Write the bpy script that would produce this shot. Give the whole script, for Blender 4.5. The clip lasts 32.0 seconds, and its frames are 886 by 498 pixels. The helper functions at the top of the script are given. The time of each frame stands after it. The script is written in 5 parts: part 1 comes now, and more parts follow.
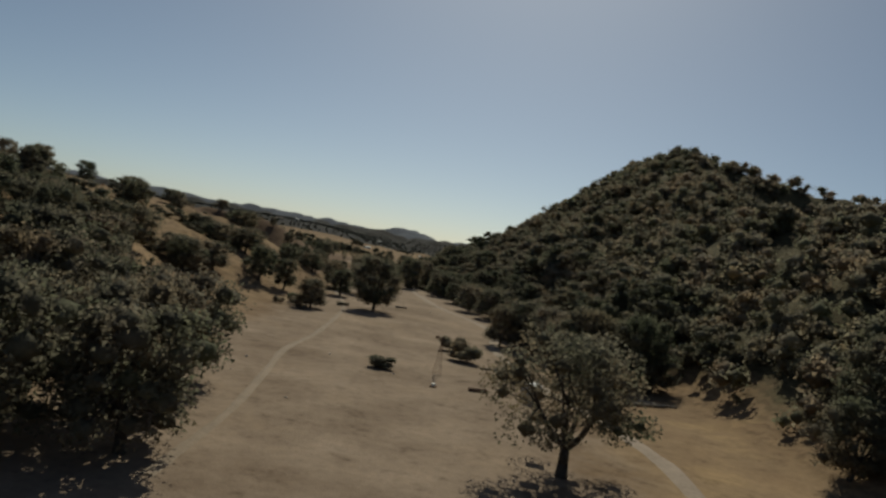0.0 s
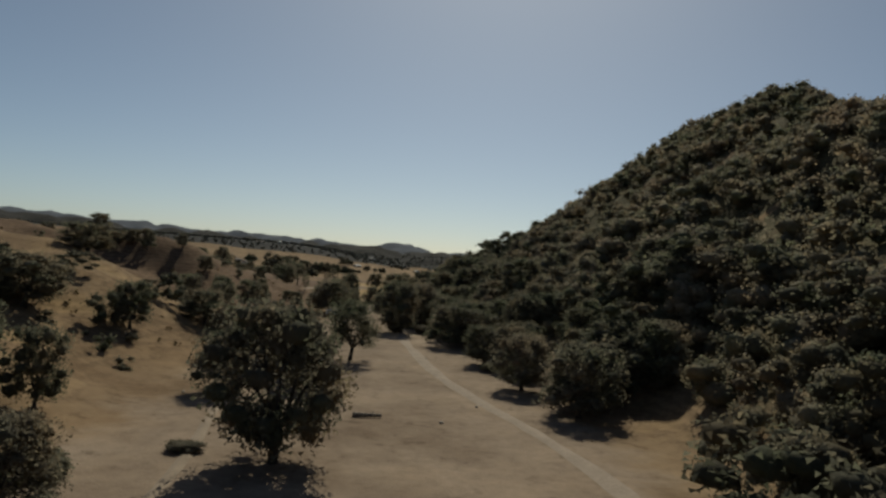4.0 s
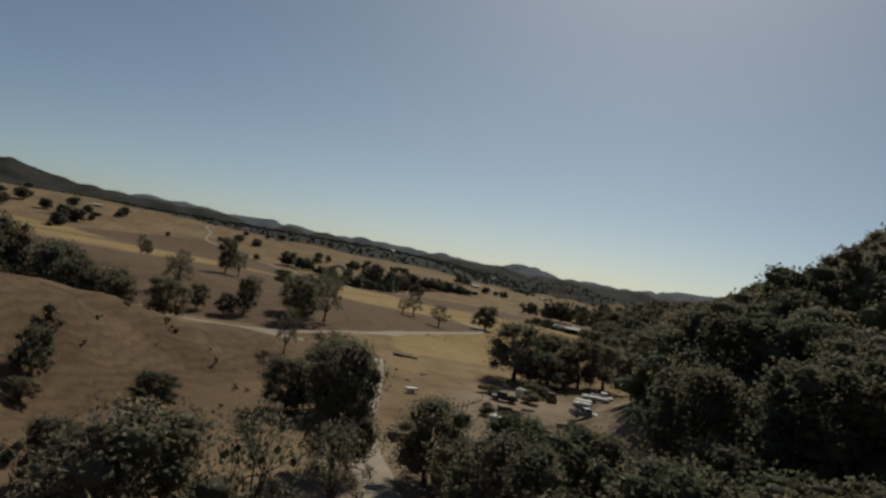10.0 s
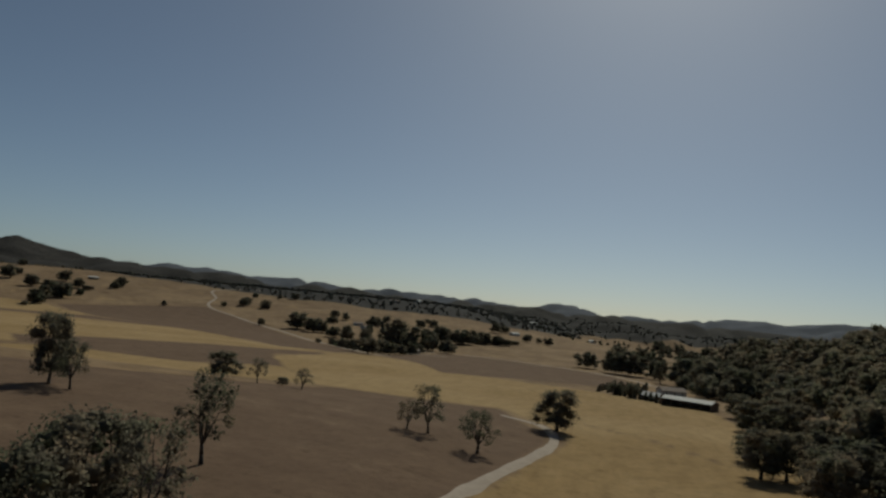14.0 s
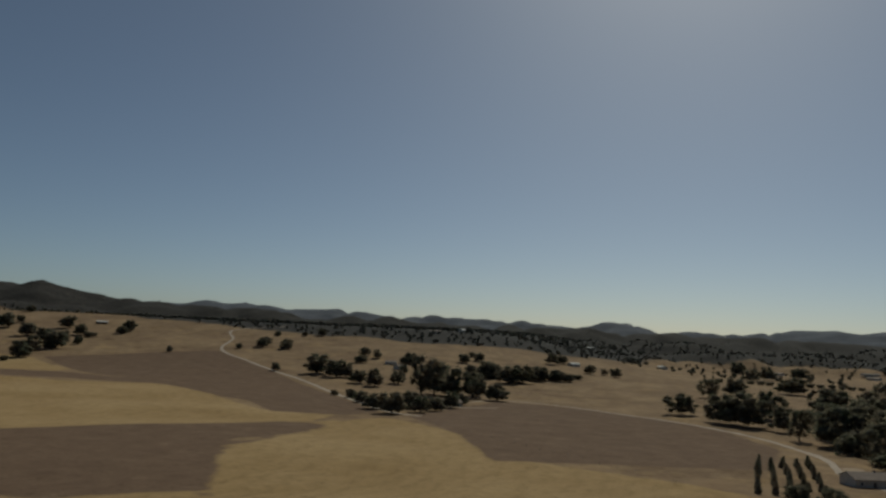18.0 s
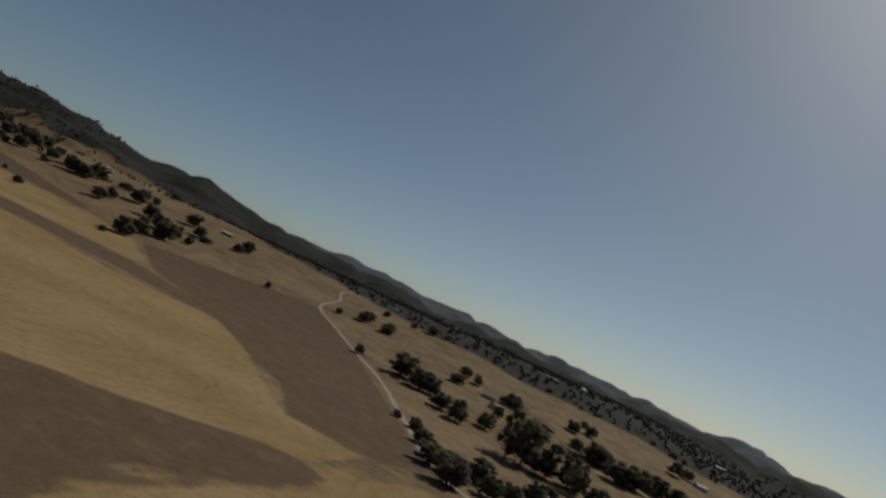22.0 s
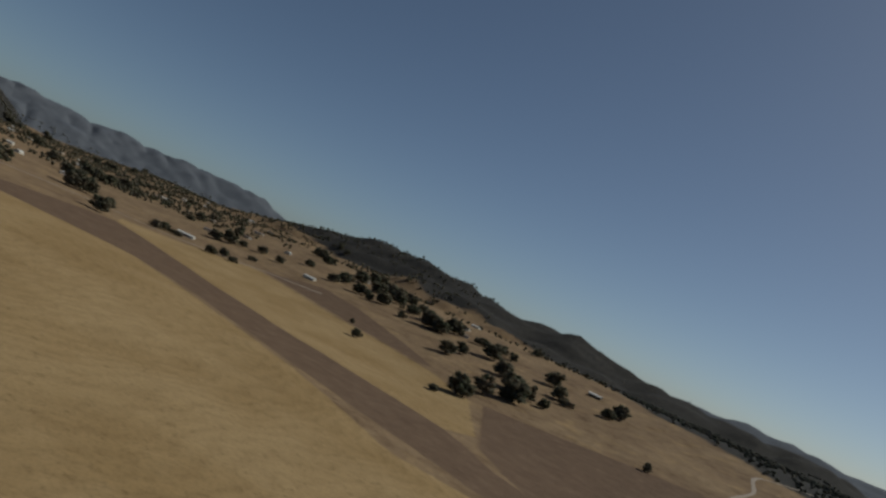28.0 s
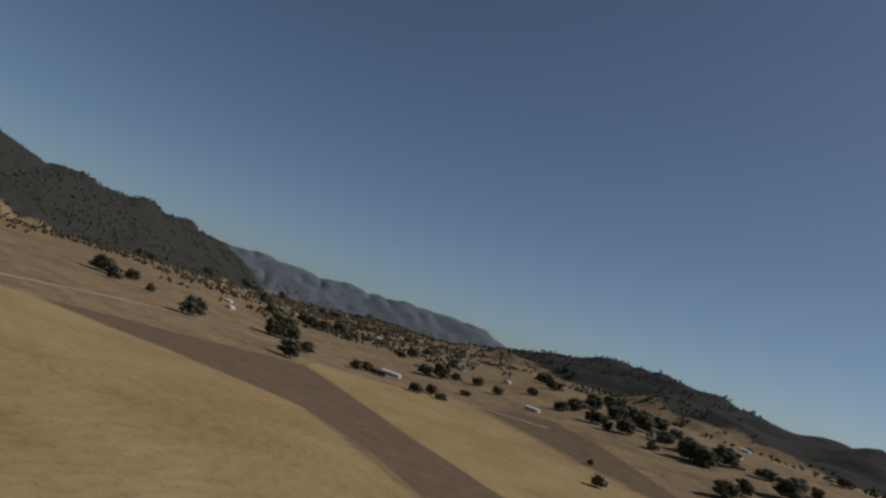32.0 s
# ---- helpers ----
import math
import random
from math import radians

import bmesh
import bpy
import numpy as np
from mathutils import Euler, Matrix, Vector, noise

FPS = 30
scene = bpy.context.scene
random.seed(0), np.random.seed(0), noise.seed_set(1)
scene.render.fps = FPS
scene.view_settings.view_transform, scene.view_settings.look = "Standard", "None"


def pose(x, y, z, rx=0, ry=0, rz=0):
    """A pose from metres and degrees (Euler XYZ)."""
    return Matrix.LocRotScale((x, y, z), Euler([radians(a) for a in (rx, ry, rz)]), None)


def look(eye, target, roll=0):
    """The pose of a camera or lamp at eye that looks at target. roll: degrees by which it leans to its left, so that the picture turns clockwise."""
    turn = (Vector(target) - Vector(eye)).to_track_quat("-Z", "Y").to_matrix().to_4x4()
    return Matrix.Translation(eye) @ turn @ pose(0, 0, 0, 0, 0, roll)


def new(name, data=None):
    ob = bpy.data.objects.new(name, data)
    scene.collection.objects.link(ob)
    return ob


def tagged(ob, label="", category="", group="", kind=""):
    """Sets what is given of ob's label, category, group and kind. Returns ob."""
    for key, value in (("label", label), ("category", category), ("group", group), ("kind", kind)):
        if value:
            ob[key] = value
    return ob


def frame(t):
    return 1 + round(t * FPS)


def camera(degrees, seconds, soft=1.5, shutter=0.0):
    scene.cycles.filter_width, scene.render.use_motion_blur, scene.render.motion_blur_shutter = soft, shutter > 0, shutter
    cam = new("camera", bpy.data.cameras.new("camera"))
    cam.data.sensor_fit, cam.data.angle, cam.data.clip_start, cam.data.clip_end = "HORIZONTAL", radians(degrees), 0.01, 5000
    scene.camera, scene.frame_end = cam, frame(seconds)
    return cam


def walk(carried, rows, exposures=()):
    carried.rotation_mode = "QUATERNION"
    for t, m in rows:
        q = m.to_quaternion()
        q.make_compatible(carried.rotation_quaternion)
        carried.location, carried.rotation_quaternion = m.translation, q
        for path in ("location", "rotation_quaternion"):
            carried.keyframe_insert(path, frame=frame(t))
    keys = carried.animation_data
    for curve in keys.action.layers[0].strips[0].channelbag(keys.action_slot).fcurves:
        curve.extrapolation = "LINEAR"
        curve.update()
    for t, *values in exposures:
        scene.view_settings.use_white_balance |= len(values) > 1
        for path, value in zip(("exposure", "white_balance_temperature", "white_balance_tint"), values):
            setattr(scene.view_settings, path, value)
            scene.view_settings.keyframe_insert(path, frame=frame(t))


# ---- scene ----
cam = camera(62, 32.0, 2.6)
# seconds, x, y, z, yaw, pitch, roll
PATH = [
    (0, 0.00, 0.00, 23.00, 0.04, 0.31, -9.15),
    (0.5, -0.36, 18.74, 22.97, -0.03, 0.50, -5.37),
    (1, -0.86, 37.47, 23.00, 0.04, 0.22, -0.90),
    (1.5, -1.45, 56.20, 23.12, 0.11, -0.23, 1.12),
    (2, -2.09, 74.89, 23.17, -0.03, -0.70, -0.21),
    (2.5, -2.46, 93.57, 23.28, -0.29, -0.84, -1.00),
    (3, -2.66, 112.26, 23.44, -0.51, -0.06, -1.99),
    (3.5, -2.79, 130.94, 23.59, -0.54, 0.74, -3.19),
    (4, -2.93, 149.65, 23.75, -0.24, 1.24, -4.39),
    (4.5, -3.13, 168.40, 23.93, 0.12, 1.48, -5.31),
    (5, -3.46, 187.22, 24.15, 0.47, 1.47, -5.60),
    (5.5, -3.96, 206.17, 24.43, 0.88, 1.26, -4.77),
    (6, -4.67, 225.35, 24.75, 1.64, 0.85, -2.18),
    (6.5, -5.45, 244.68, 24.95, 3.21, 0.65, -5.47),
    (7, -6.31, 264.08, 25.11, 5.28, 0.95, -8.03),
    (7.5, -7.40, 283.43, 25.35, 6.90, 0.93, -8.88),
    (8, -8.89, 302.64, 25.58, 7.88, 0.93, -10.60),
    (8.5, -10.79, 321.73, 25.72, 8.52, 1.19, -11.24),
    (9, -12.98, 340.78, 25.97, 8.89, 1.43, -10.80),
    (9.5, -15.45, 359.73, 26.30, 9.13, 1.62, -11.30),
    (10, -18.42, 378.31, 26.49, 9.47, 1.66, -9.88),
    (10.5, -21.76, 396.60, 26.70, 10.02, 1.84, -9.40),
    (11, -25.08, 414.87, 27.06, 10.44, 2.39, -8.54),
    (11.5, -28.29, 433.01, 27.55, 10.68, 2.72, -2.99),
    (12, -31.39, 451.00, 28.18, 10.91, 3.11, 4.17),
    (12.5, -34.36, 468.97, 28.97, 11.54, 3.08, 4.02),
    (13, -37.25, 486.97, 29.92, 12.03, 3.79, 2.69),
    (13.5, -40.21, 505.01, 30.96, 12.21, 4.94, -0.99),
    (14, -43.22, 523.09, 32.08, 12.07, 4.90, -5.28),
    (14.5, -46.50, 541.27, 33.23, 11.92, 5.20, -7.87),
    (15, -50.16, 559.61, 34.49, 11.96, 5.76, -8.92),
    (15.5, -54.07, 578.01, 35.83, 12.20, 6.41, -8.97),
    (16, -58.12, 596.41, 37.25, 12.59, 6.95, -8.44),
    (16.5, -62.18, 614.74, 38.72, 13.06, 7.20, -7.64),
    (17, -66.15, 632.94, 40.23, 13.51, 6.99, -6.82),
    (17.5, -70.11, 650.99, 41.75, 14.53, 6.79, -5.61),
    (18, -74.14, 668.89, 43.31, 15.70, 6.48, -2.56),
    (18.5, -78.31, 686.59, 44.87, 16.75, 6.28, -3.25),
    (19, -82.68, 704.11, 46.45, 17.45, 6.36, -5.12),
    (19.5, -87.26, 721.46, 48.02, 17.57, 6.17, -7.77),
    (20, -92.08, 738.61, 49.54, 18.07, 5.98, -10.54),
    (20.5, -97.23, 755.59, 50.97, 19.11, 6.11, -14.90),
    (21, -102.86, 772.36, 52.27, 20.94, 5.77, -20.16),
    (21.5, -109.19, 788.88, 53.41, 23.21, 5.70, -22.59),
    (22, -116.31, 805.15, 54.33, 25.66, 5.56, -24.90),
    (22.5, -124.16, 821.18, 54.98, 27.83, 5.25, -26.81),
    (23, -132.58, 837.00, 55.38, 29.95, 4.73, -28.26),
    (23.5, -141.51, 852.65, 55.55, 32.28, 4.73, -27.60),
    (24, -150.99, 868.08, 55.58, 34.89, 5.25, -25.54),
    (24.5, -161.13, 883.20, 55.54, 37.68, 5.31, -24.30),
    (25, -172.03, 897.92, 55.51, 40.99, 4.97, -23.46),
    (25.5, -183.82, 912.12, 55.52, 44.09, 4.62, -23.93),
    (26, -196.49, 925.75, 55.55, 47.36, 4.45, -23.15),
    (26.5, -209.99, 938.78, 55.54, 50.16, 4.62, -25.12),
    (27, -224.23, 951.20, 55.49, 52.32, 4.70, -25.62),
    (27.5, -239.10, 962.98, 55.43, 54.61, 4.68, -25.30),
    (28, -254.52, 974.07, 55.37, 57.31, 4.57, -24.72),
    (28.5, -270.45, 984.44, 55.34, 60.26, 4.36, -24.38),
    (29, -286.85, 994.05, 55.37, 62.89, 4.07, -24.70),
    (29.5, -303.63, 1002.96, 55.49, 65.31, 5.00, -25.75),
    (30, -320.72, 1011.21, 55.71, 67.38, 5.74, -23.69),
    (30.5, -338.07, 1018.81, 56.06, 69.48, 6.29, -23.51),
    (31, -355.61, 1025.82, 56.50, 71.71, 6.06, -23.44),
    (31.5, -373.32, 1032.33, 57.02, 73.99, 6.40, -21.67),
    (32, -391.12, 1038.50, 57.56, 76.15, 7.09, -18.86),
]
EXPOSURES = [(0, 0.06, 6780, -1), (8, 0.05, 6750, -1), (11, -0.08, 6680, -1), (14, -0.36, 6560, -2), (22, -0.4, 6520, -2), (26, -0.27, 6360, 0), (30, -0.04, 6200, 2), (32, 0.02, 6140, 2)]
walk(cam, [(t, pose(x, y, z, 90 + p, r, yaw)) for t, x, y, z, yaw, p, r in PATH], EXPOSURES)

# ---- light ----
SUN_AZ, SUN_EL = -4.0, 42.0   # degrees: bearing from +y towards -x, height
world = bpy.data.worlds.new("sky")
scene.world = world
world.use_nodes = True
wt = world.node_tree
sky = wt.nodes.new("ShaderNodeTexSky")
sky.sky_type = "NISHITA"
sky.sun_disc = False
sky.sun_elevation = radians(SUN_EL)
sky.sun_rotation = radians(-SUN_AZ)
sky.altitude = 300
sky.air_density = 0.64
sky.dust_density = 0.95
sky.ozone_density = 2.3
wt.nodes["Background"].inputs[1].default_value = 0.055
hazy = wt.nodes.new("ShaderNodeHueSaturation")   # dusty summer air
hazy.inputs["Saturation"].default_value = 0.9
wt.links.new(sky.outputs[0], hazy.inputs["Color"])
wt.links.new(hazy.outputs[0], wt.nodes["Background"].inputs[0])
sun = new("sun", bpy.data.lights.new("sun", "SUN"))
sun.data.energy, sun.data.angle, sun.data.color = 3.4, radians(0.5), (1.0, 0.93, 0.82)
sdir = Vector((-math.sin(radians(SUN_AZ)) * math.cos(radians(SUN_EL)), math.cos(radians(SUN_AZ)) * math.cos(radians(SUN_EL)), math.sin(radians(SUN_EL))))
sun.matrix_world = look(sdir * 1000, (0, 0, 0))

# ---- shape of the land ----


def step(a, b, x):
    u = np.clip((np.asarray(x, float) - a) / (b - a), 0, 1)
    return u * u * (3 - 2 * u)


def hash2(i, j, seed):
    n = (i.astype(np.int64) * 374761393 + j.astype(np.int64) * 668265263 + seed * 974634777) & 0x7FFFFFFF
    n = ((n ^ (n >> 13)) * 1274126177) & 0x7FFFFFFF
    return ((n ^ (n >> 16)) & 0xFFFF) / 65535.0


def vnoise(x, y, size, seed=0):
    """Smooth noise from -1 to 1 with features of that size in metres."""
    x, y = np.asarray(x, float) / size, np.asarray(y, float) / size
    i, j = np.floor(x), np.floor(y)
    u, v = x - i, y - j
    u, v = u * u * (3 - 2 * u), v * v * (3 - 2 * v)
    a, b = hash2(i, j, seed), hash2(i + 1, j, seed)
    c, d = hash2(i, j + 1, seed), hash2(i + 1, j + 1, seed)
    return 2 * ((a * (1 - u) + b * u) * (1 - v) + (c * (1 - u) + d * u) * v) - 1


def polyline_near(x, y, pts):
    """Distance to a polyline of (x, y, value) and the value at the nearest place."""
    best, val = np.full(np.shape(x), 1e9), np.zeros(np.shape(x))
    for (ax, ay, av), (bx, by, bv) in zip(pts[:-1], pts[1:]):
        l2 = (bx - ax) ** 2 + (by - ay) ** 2
        u = np.clip(((x - ax) * (bx - ax) + (y - ay) * (by - ay)) / l2, 0, 1)
        d = np.hypot(x - ax - u * (bx - ax), y - ay - u * (by - ay))
        near = d < best
        best, val = np.where(near, d, best), np.where(near, av + u * (bv - av), val)
    return best, val


def crest(x, y, pts, slope, soft):
    """Height of a ridge that falls off at the given slope on both sides."""
    top = np.full(np.shape(x), -1e4)
    for a, b in zip(pts[:-1], pts[1:]):
        d, v = polyline_near(x, y, [a, b])
        top = np.maximum(top, v - slope * (np.sqrt(d * d + soft * soft) - soft))
    return top


def blend_max(a, b, k):
    h = np.clip(0.5 + 0.5 * (a - b) / k, 0, 1)
    return b * (1 - h) + a * h + k * h * (1 - h)


HILL = [(330, 130, 44), (280, 366, 62), (148, 495, 109), (147, 590, 112), (69, 731, 32), (134, 890, 56), (107, 1050, 38), (70, 1142, 34), (122, 1160, 14), (135, 1230, -4)]
SPUR = [(148, 495, 109), (129, 388, 79), (104, 300, 52), (112, 200, 44), (122, 60, 38), (150, -150, 36)]
RANGE_N = [(2600, 4300, 60), (1300, 4000, 45), (800, 3830, 72), (185, 3600, 66), (-600, 3020, 60), (-1380, 2480, 80), (-1870, 2220, 126), (-2250, 2200, 152), (-2700, 2230, 176), (-3500, 2700, 180), (-4700, 3150, 250)]
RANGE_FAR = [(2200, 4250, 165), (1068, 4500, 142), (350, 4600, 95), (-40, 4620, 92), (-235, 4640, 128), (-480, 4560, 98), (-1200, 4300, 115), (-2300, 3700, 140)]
RANGE_W = [(-2250, 60, 220), (-2700, 310, 170), (-3350, 530, 180), (-4300, 720, 155)]
FOOTHILL = [(1900, 2300, 26), (800, 2650, 30), (100, 2560, 27), (-400, 2500, 30), (-800, 2420, 42)]
SHOULDER = [(-190, 395, 27), (-132, 428, 24), (-104, 435, 21.5), (-97, 462, 14.5), (-88, 492, 10.5), (-78, 522, 6), (-72, 540, 3)]
RANGE_FW = [(-4900, 300, 190), (-5050, 1300, 185), (-4950, 2300, 215)]


def hill_part(x, y):
    """How much the wooded hill on the east stands above the floor."""
    h = np.maximum(crest(x, y, HILL, 0.85, 10), crest(x, y, SPUR, 0.71, 8))
    return h + 4.5 * vnoise(x, y, 38, 5) + 2.0 * vnoise(x, y, 14, 6)


def ground(x, y):
    x, y = np.asarray(x, float), np.asarray(y, float)
    floor = np.interp(y, [-100, 0, 250, 420, 520, 700, 900, 1100, 1300, 2000], [0.5, 1, 2.2, 3.4, 3, 1.2, -1, -6, -9, -9])
    floor = floor + 0.5 * vnoise(x, y, 45, 1) * step(-400, 400, y) + 0.18 * vnoise(x, y, 11, 2)
    s = 0.22 * np.minimum(-x - 619, 900) + 0.95 * (y - 1300) - 40
    floor = floor + (1 - 0.93 * step(-420, 60, x)) * 0.122 * 60 * np.logaddexp(0, np.clip(s, -900, 470) / 60) + 2.5 * vnoise(x, y, 260, 3) * step(900, 1300, np.hypot(x, y))
    # bare, gullied bank on the west of the canyon
    edge = -36 - 9 * vnoise(0 * x, y, 70, 8) - 4 * vnoise(0 * x, y, 24, 9) - 24 * step(325, 385, y) - 10 * np.exp(-((y - 203) / 24) ** 2) - 12 * np.exp(-((y - 358) / 24) ** 2)
    bank = 18 * step(0, 60, edge - x) + 9 * step(55, 130, edge - x)
    gully = 1 - np.abs(vnoise(x * 0.6, y, 34, 10))
    bank = bank + step(8, 50, edge - x) * (2.8 * vnoise(x, y, 42, 11) - 3.4 * gully ** 4 + 1.0 * vnoise(x, y, 9, 12) + 0.9 * np.abs(vnoise(x, 0.5 * y, 16, 13)))
    bank = bank + 0.3 * np.sin(bank * 2.1 + 4.0 * vnoise(x, y, 18, 18)) * step(2, 8, bank)
    bank = bank * (1 - step(348, 440, y + 0.35 * (x + 60))) * (1 - step(350, 800, -x))
    bank = bank + 2.5 * np.exp(-((x + 85) / 34) ** 2 - ((y - 120) / 62) ** 2)
    rib = crest(x, y, SHOULDER, 0.72, 9) - 3.0 * (1 - np.abs(vnoise(x, y, 27, 14))) ** 3 + 0.9 * vnoise(x, y, 12, 15) + 0.6 * np.abs(vnoise(x, y, 8, 16))
    rib = rib + 0.25 * np.sin(rib * 1.9 + 4.0 * vnoise(x, y, 16, 17)) * step(2, 7, rib)
    bank = blend_max(rib, bank, 5.0) * step(-6, 2, np.maximum(rib, bank))
    bank = bank + 2.0 * step(90, 260, -x) * step(480, 600, y) * (1 - step(800, 1100, y))
    # broad swell under the oak meadow
    swell = np.interp(-x, [45, 67, 80, 120, 145, 260, 420], [0, 2.0, 4.2, 6.4, 8.0, 8.5, 0])
    bank = bank + swell * step(540, 625, y) * (1 - step(660, 800, y))
    z = floor + bank
    z = blend_max(hill_part(x, y) + floor, z, 5.0)
    rough = 11 * vnoise(x, y, 330, 20) + 13 * vnoise(x, y, 150, 21) + 22 * np.abs(vnoise(x, y, 105, 22)) + 5 * vnoise(x, y, 45, 23) - 7
    z = blend_max(crest(x, y, RANGE_N, 0.24, 60) + rough, z, 12)
    z = blend_max(crest(x, y, FOOTHILL, 0.1, 60) + 0.9 * rough, z, 10)
    z = blend_max(crest(x, y, RANGE_FAR, 0.3, 60) + rough, z, 12)
    z = blend_max(crest(x, y, RANGE_W, 0.6, 60) + rough, z, 12)
    z = blend_max(crest(x, y, RANGE_FW, 0.4, 60) + rough, z, 12)
    return z

# ---- materials ----


def ramp(nt, fac, stops):
    n = nt.nodes.new("ShaderNodeValToRGB")
    els = n.color_ramp.elements
    while len(els) < len(stops):
        els.new(0.5)
    for e, (p, c) in zip(els, stops):
        e.position, e.color = p, (*c, 1)
    nt.links.new(fac, n.inputs[0])
    return n.outputs[0]


def noise_out(nt, vec, scale, detail=4.0, rough=0.6):
    n = nt.nodes.new("ShaderNodeTexNoise")
    n.inputs["Scale"].default_value, n.inputs["Detail"].default_value, n.inputs["Roughness"].default_value = scale, detail, rough
    nt.links.new(vec, n.inputs["Vector"])
    return n.outputs[0]


def mix(nt, fac, a, b, how="MIX"):
    n = nt.nodes.new("ShaderNodeMix")
    n.data_type, n.blend_type = "RGBA", how
    for sock, v in ((n.inputs[0], fac), (n.inputs[6], a), (n.inputs[7], b)):
        if hasattr(v, "is_linked"):
            nt.links.new(v, sock)
        else:
            sock.default_value = v if isinstance(v, float) else (*v, 1)
    return n.outputs[2]


def math_out(nt, op, a, b=0.0):
    n = nt.nodes.new("ShaderNodeMath")
    n.operation = op
    for sock, v in ((n.inputs[0], a), (n.inputs[1], b)):
        if hasattr(v, "is_linked"):
            nt.links.new(v, sock)
        else:
            sock.default_value = v
    return n.outputs[0]


def material(name, rough=0.9):
    m = bpy.data.materials.new(name)
    m.use_nodes = True
    b = m.node_tree.nodes["Principled BSDF"]
    b.inputs["Roughness"].default_value = rough
    b.inputs["Specular IOR Level"].default_value = 0.25
    return m, m.node_tree, b


def bump(nt, b, height, strength, distance):
    n = nt.nodes.new("ShaderNodeBump")
    n.inputs["Strength"].default_value, n.inputs["Distance"].default_value = strength, distance
    nt.links.new(height, n.inputs["Height"])
    nt.links.new(n.outputs[0], b.inputs["Normal"])


def plain(name, a, b_col, scale=3.0, rough=0.8, relief=0.02, metal=0.0):
    """A worn surface: two tones mixed by noise at two scales, with fine relief."""
    m, nt, b = material(name, rough)
    pos = nt.nodes.new("ShaderNodeNewGeometry").outputs["Position"]
    n1, n2 = noise_out(nt, pos, scale), noise_out(nt, pos, scale * 7)
    col = ramp(nt, n1, [(0.35, a), (0.65, b_col)])
    col = mix(nt, 0.35, col, ramp(nt, n2, [(0.3, [c * 0.7 for c in a]), (0.7, [min(1, c * 1.2) for c in b_col])]))
    nt.links.new(col, b.inputs["Base Color"])
    b.inputs["Metallic"].default_value = metal
    bump(nt, b, n2, 0.5, relief)
    return m


def leaf_material(name, dark, light):
    """Leaves: matt, a third of the light passing through them."""
    m, nt, b = material(name, 0.85)
    b.inputs["Specular IOR Level"].default_value = 0.08
    rnd = nt.nodes.new("ShaderNodeNewGeometry")
    info = nt.nodes.new("ShaderNodeObjectInfo")
    fine = noise_out(nt, rnd.outputs["Position"], 1.6, 3.0, 0.7)
    col = ramp(nt, rnd.outputs["Random Per Island"], [(0.0, dark), (0.75, light), (1.0, [c * 1.15 for c in light])])
    tone = ramp(nt, info.outputs["Random"], [(0.0, (0.78, 0.8, 0.74)), (1.0, (1.15, 1.1, 1.05))])
    col = mix(nt, 1.0, col, tone, "MULTIPLY")
    big = noise_out(nt, rnd.outputs["Position"], 0.03, 2.0)
    col = mix(nt, 1.0, col, ramp(nt, big, [(0.3, (0.8, 0.85, 0.75)), (0.7, (1.2, 1.12, 1.08))]), "MULTIPLY")
    tree = noise_out(nt, rnd.outputs["Position"], 0.11, 2.0)
    col = mix(nt, 0.8, col, ramp(nt, tree, [(0.36, (0.74, 0.86, 0.72)), (0.5, (1.0, 1.0, 1.0)), (0.64, (1.38, 1.18, 1.02))]), "MULTIPLY")
    col = mix(nt, 0.45, col, ramp(nt, fine, [(0.3, (0.7, 0.7, 0.68)), (0.7, (1.35, 1.33, 1.25))]), "MULTIPLY")
    nt.links.new(col, b.inputs["Base Color"])
    bump(nt, b, fine, 0.6, 0.4)
    tr = nt.nodes.new("ShaderNodeBsdfTranslucent")
    nt.links.new(col, tr.inputs[0])
    ms = nt.nodes.new("ShaderNodeMixShader")
    ms.inputs[0].default_value = 0.55
    nt.links.new(b.outputs[0], ms.inputs[1])
    nt.links.new(tr.outputs[0], ms.inputs[2])
    nt.links.new(ms.outputs[0], nt.nodes["Material Output"].inputs[0])
    return m


M_LEAF = leaf_material("oak_leaf", (0.108, 0.103, 0.090), (0.168, 0.161, 0.140))
M_SCRUB = leaf_material("chaparral_leaf", (0.172, 0.154, 0.134), (0.262, 0.236, 0.204))
# greyer leaf tone for the ridges and the woods at their foot
M_GREY_LEAF = leaf_material("grey_leaf", (0.13, 0.13, 0.132), (0.185, 0.183, 0.184))
M_GREEN = leaf_material("garden_leaf", (0.075, 0.105, 0.055), (0.125, 0.165, 0.085))
M_DRY = leaf_material("dry_leaf", (0.12, 0.092, 0.06), (0.20, 0.152, 0.10))
M_BARK = plain("bark", (0.038, 0.032, 0.027), (0.085, 0.072, 0.06), 2.0, 0.95, 0.05)


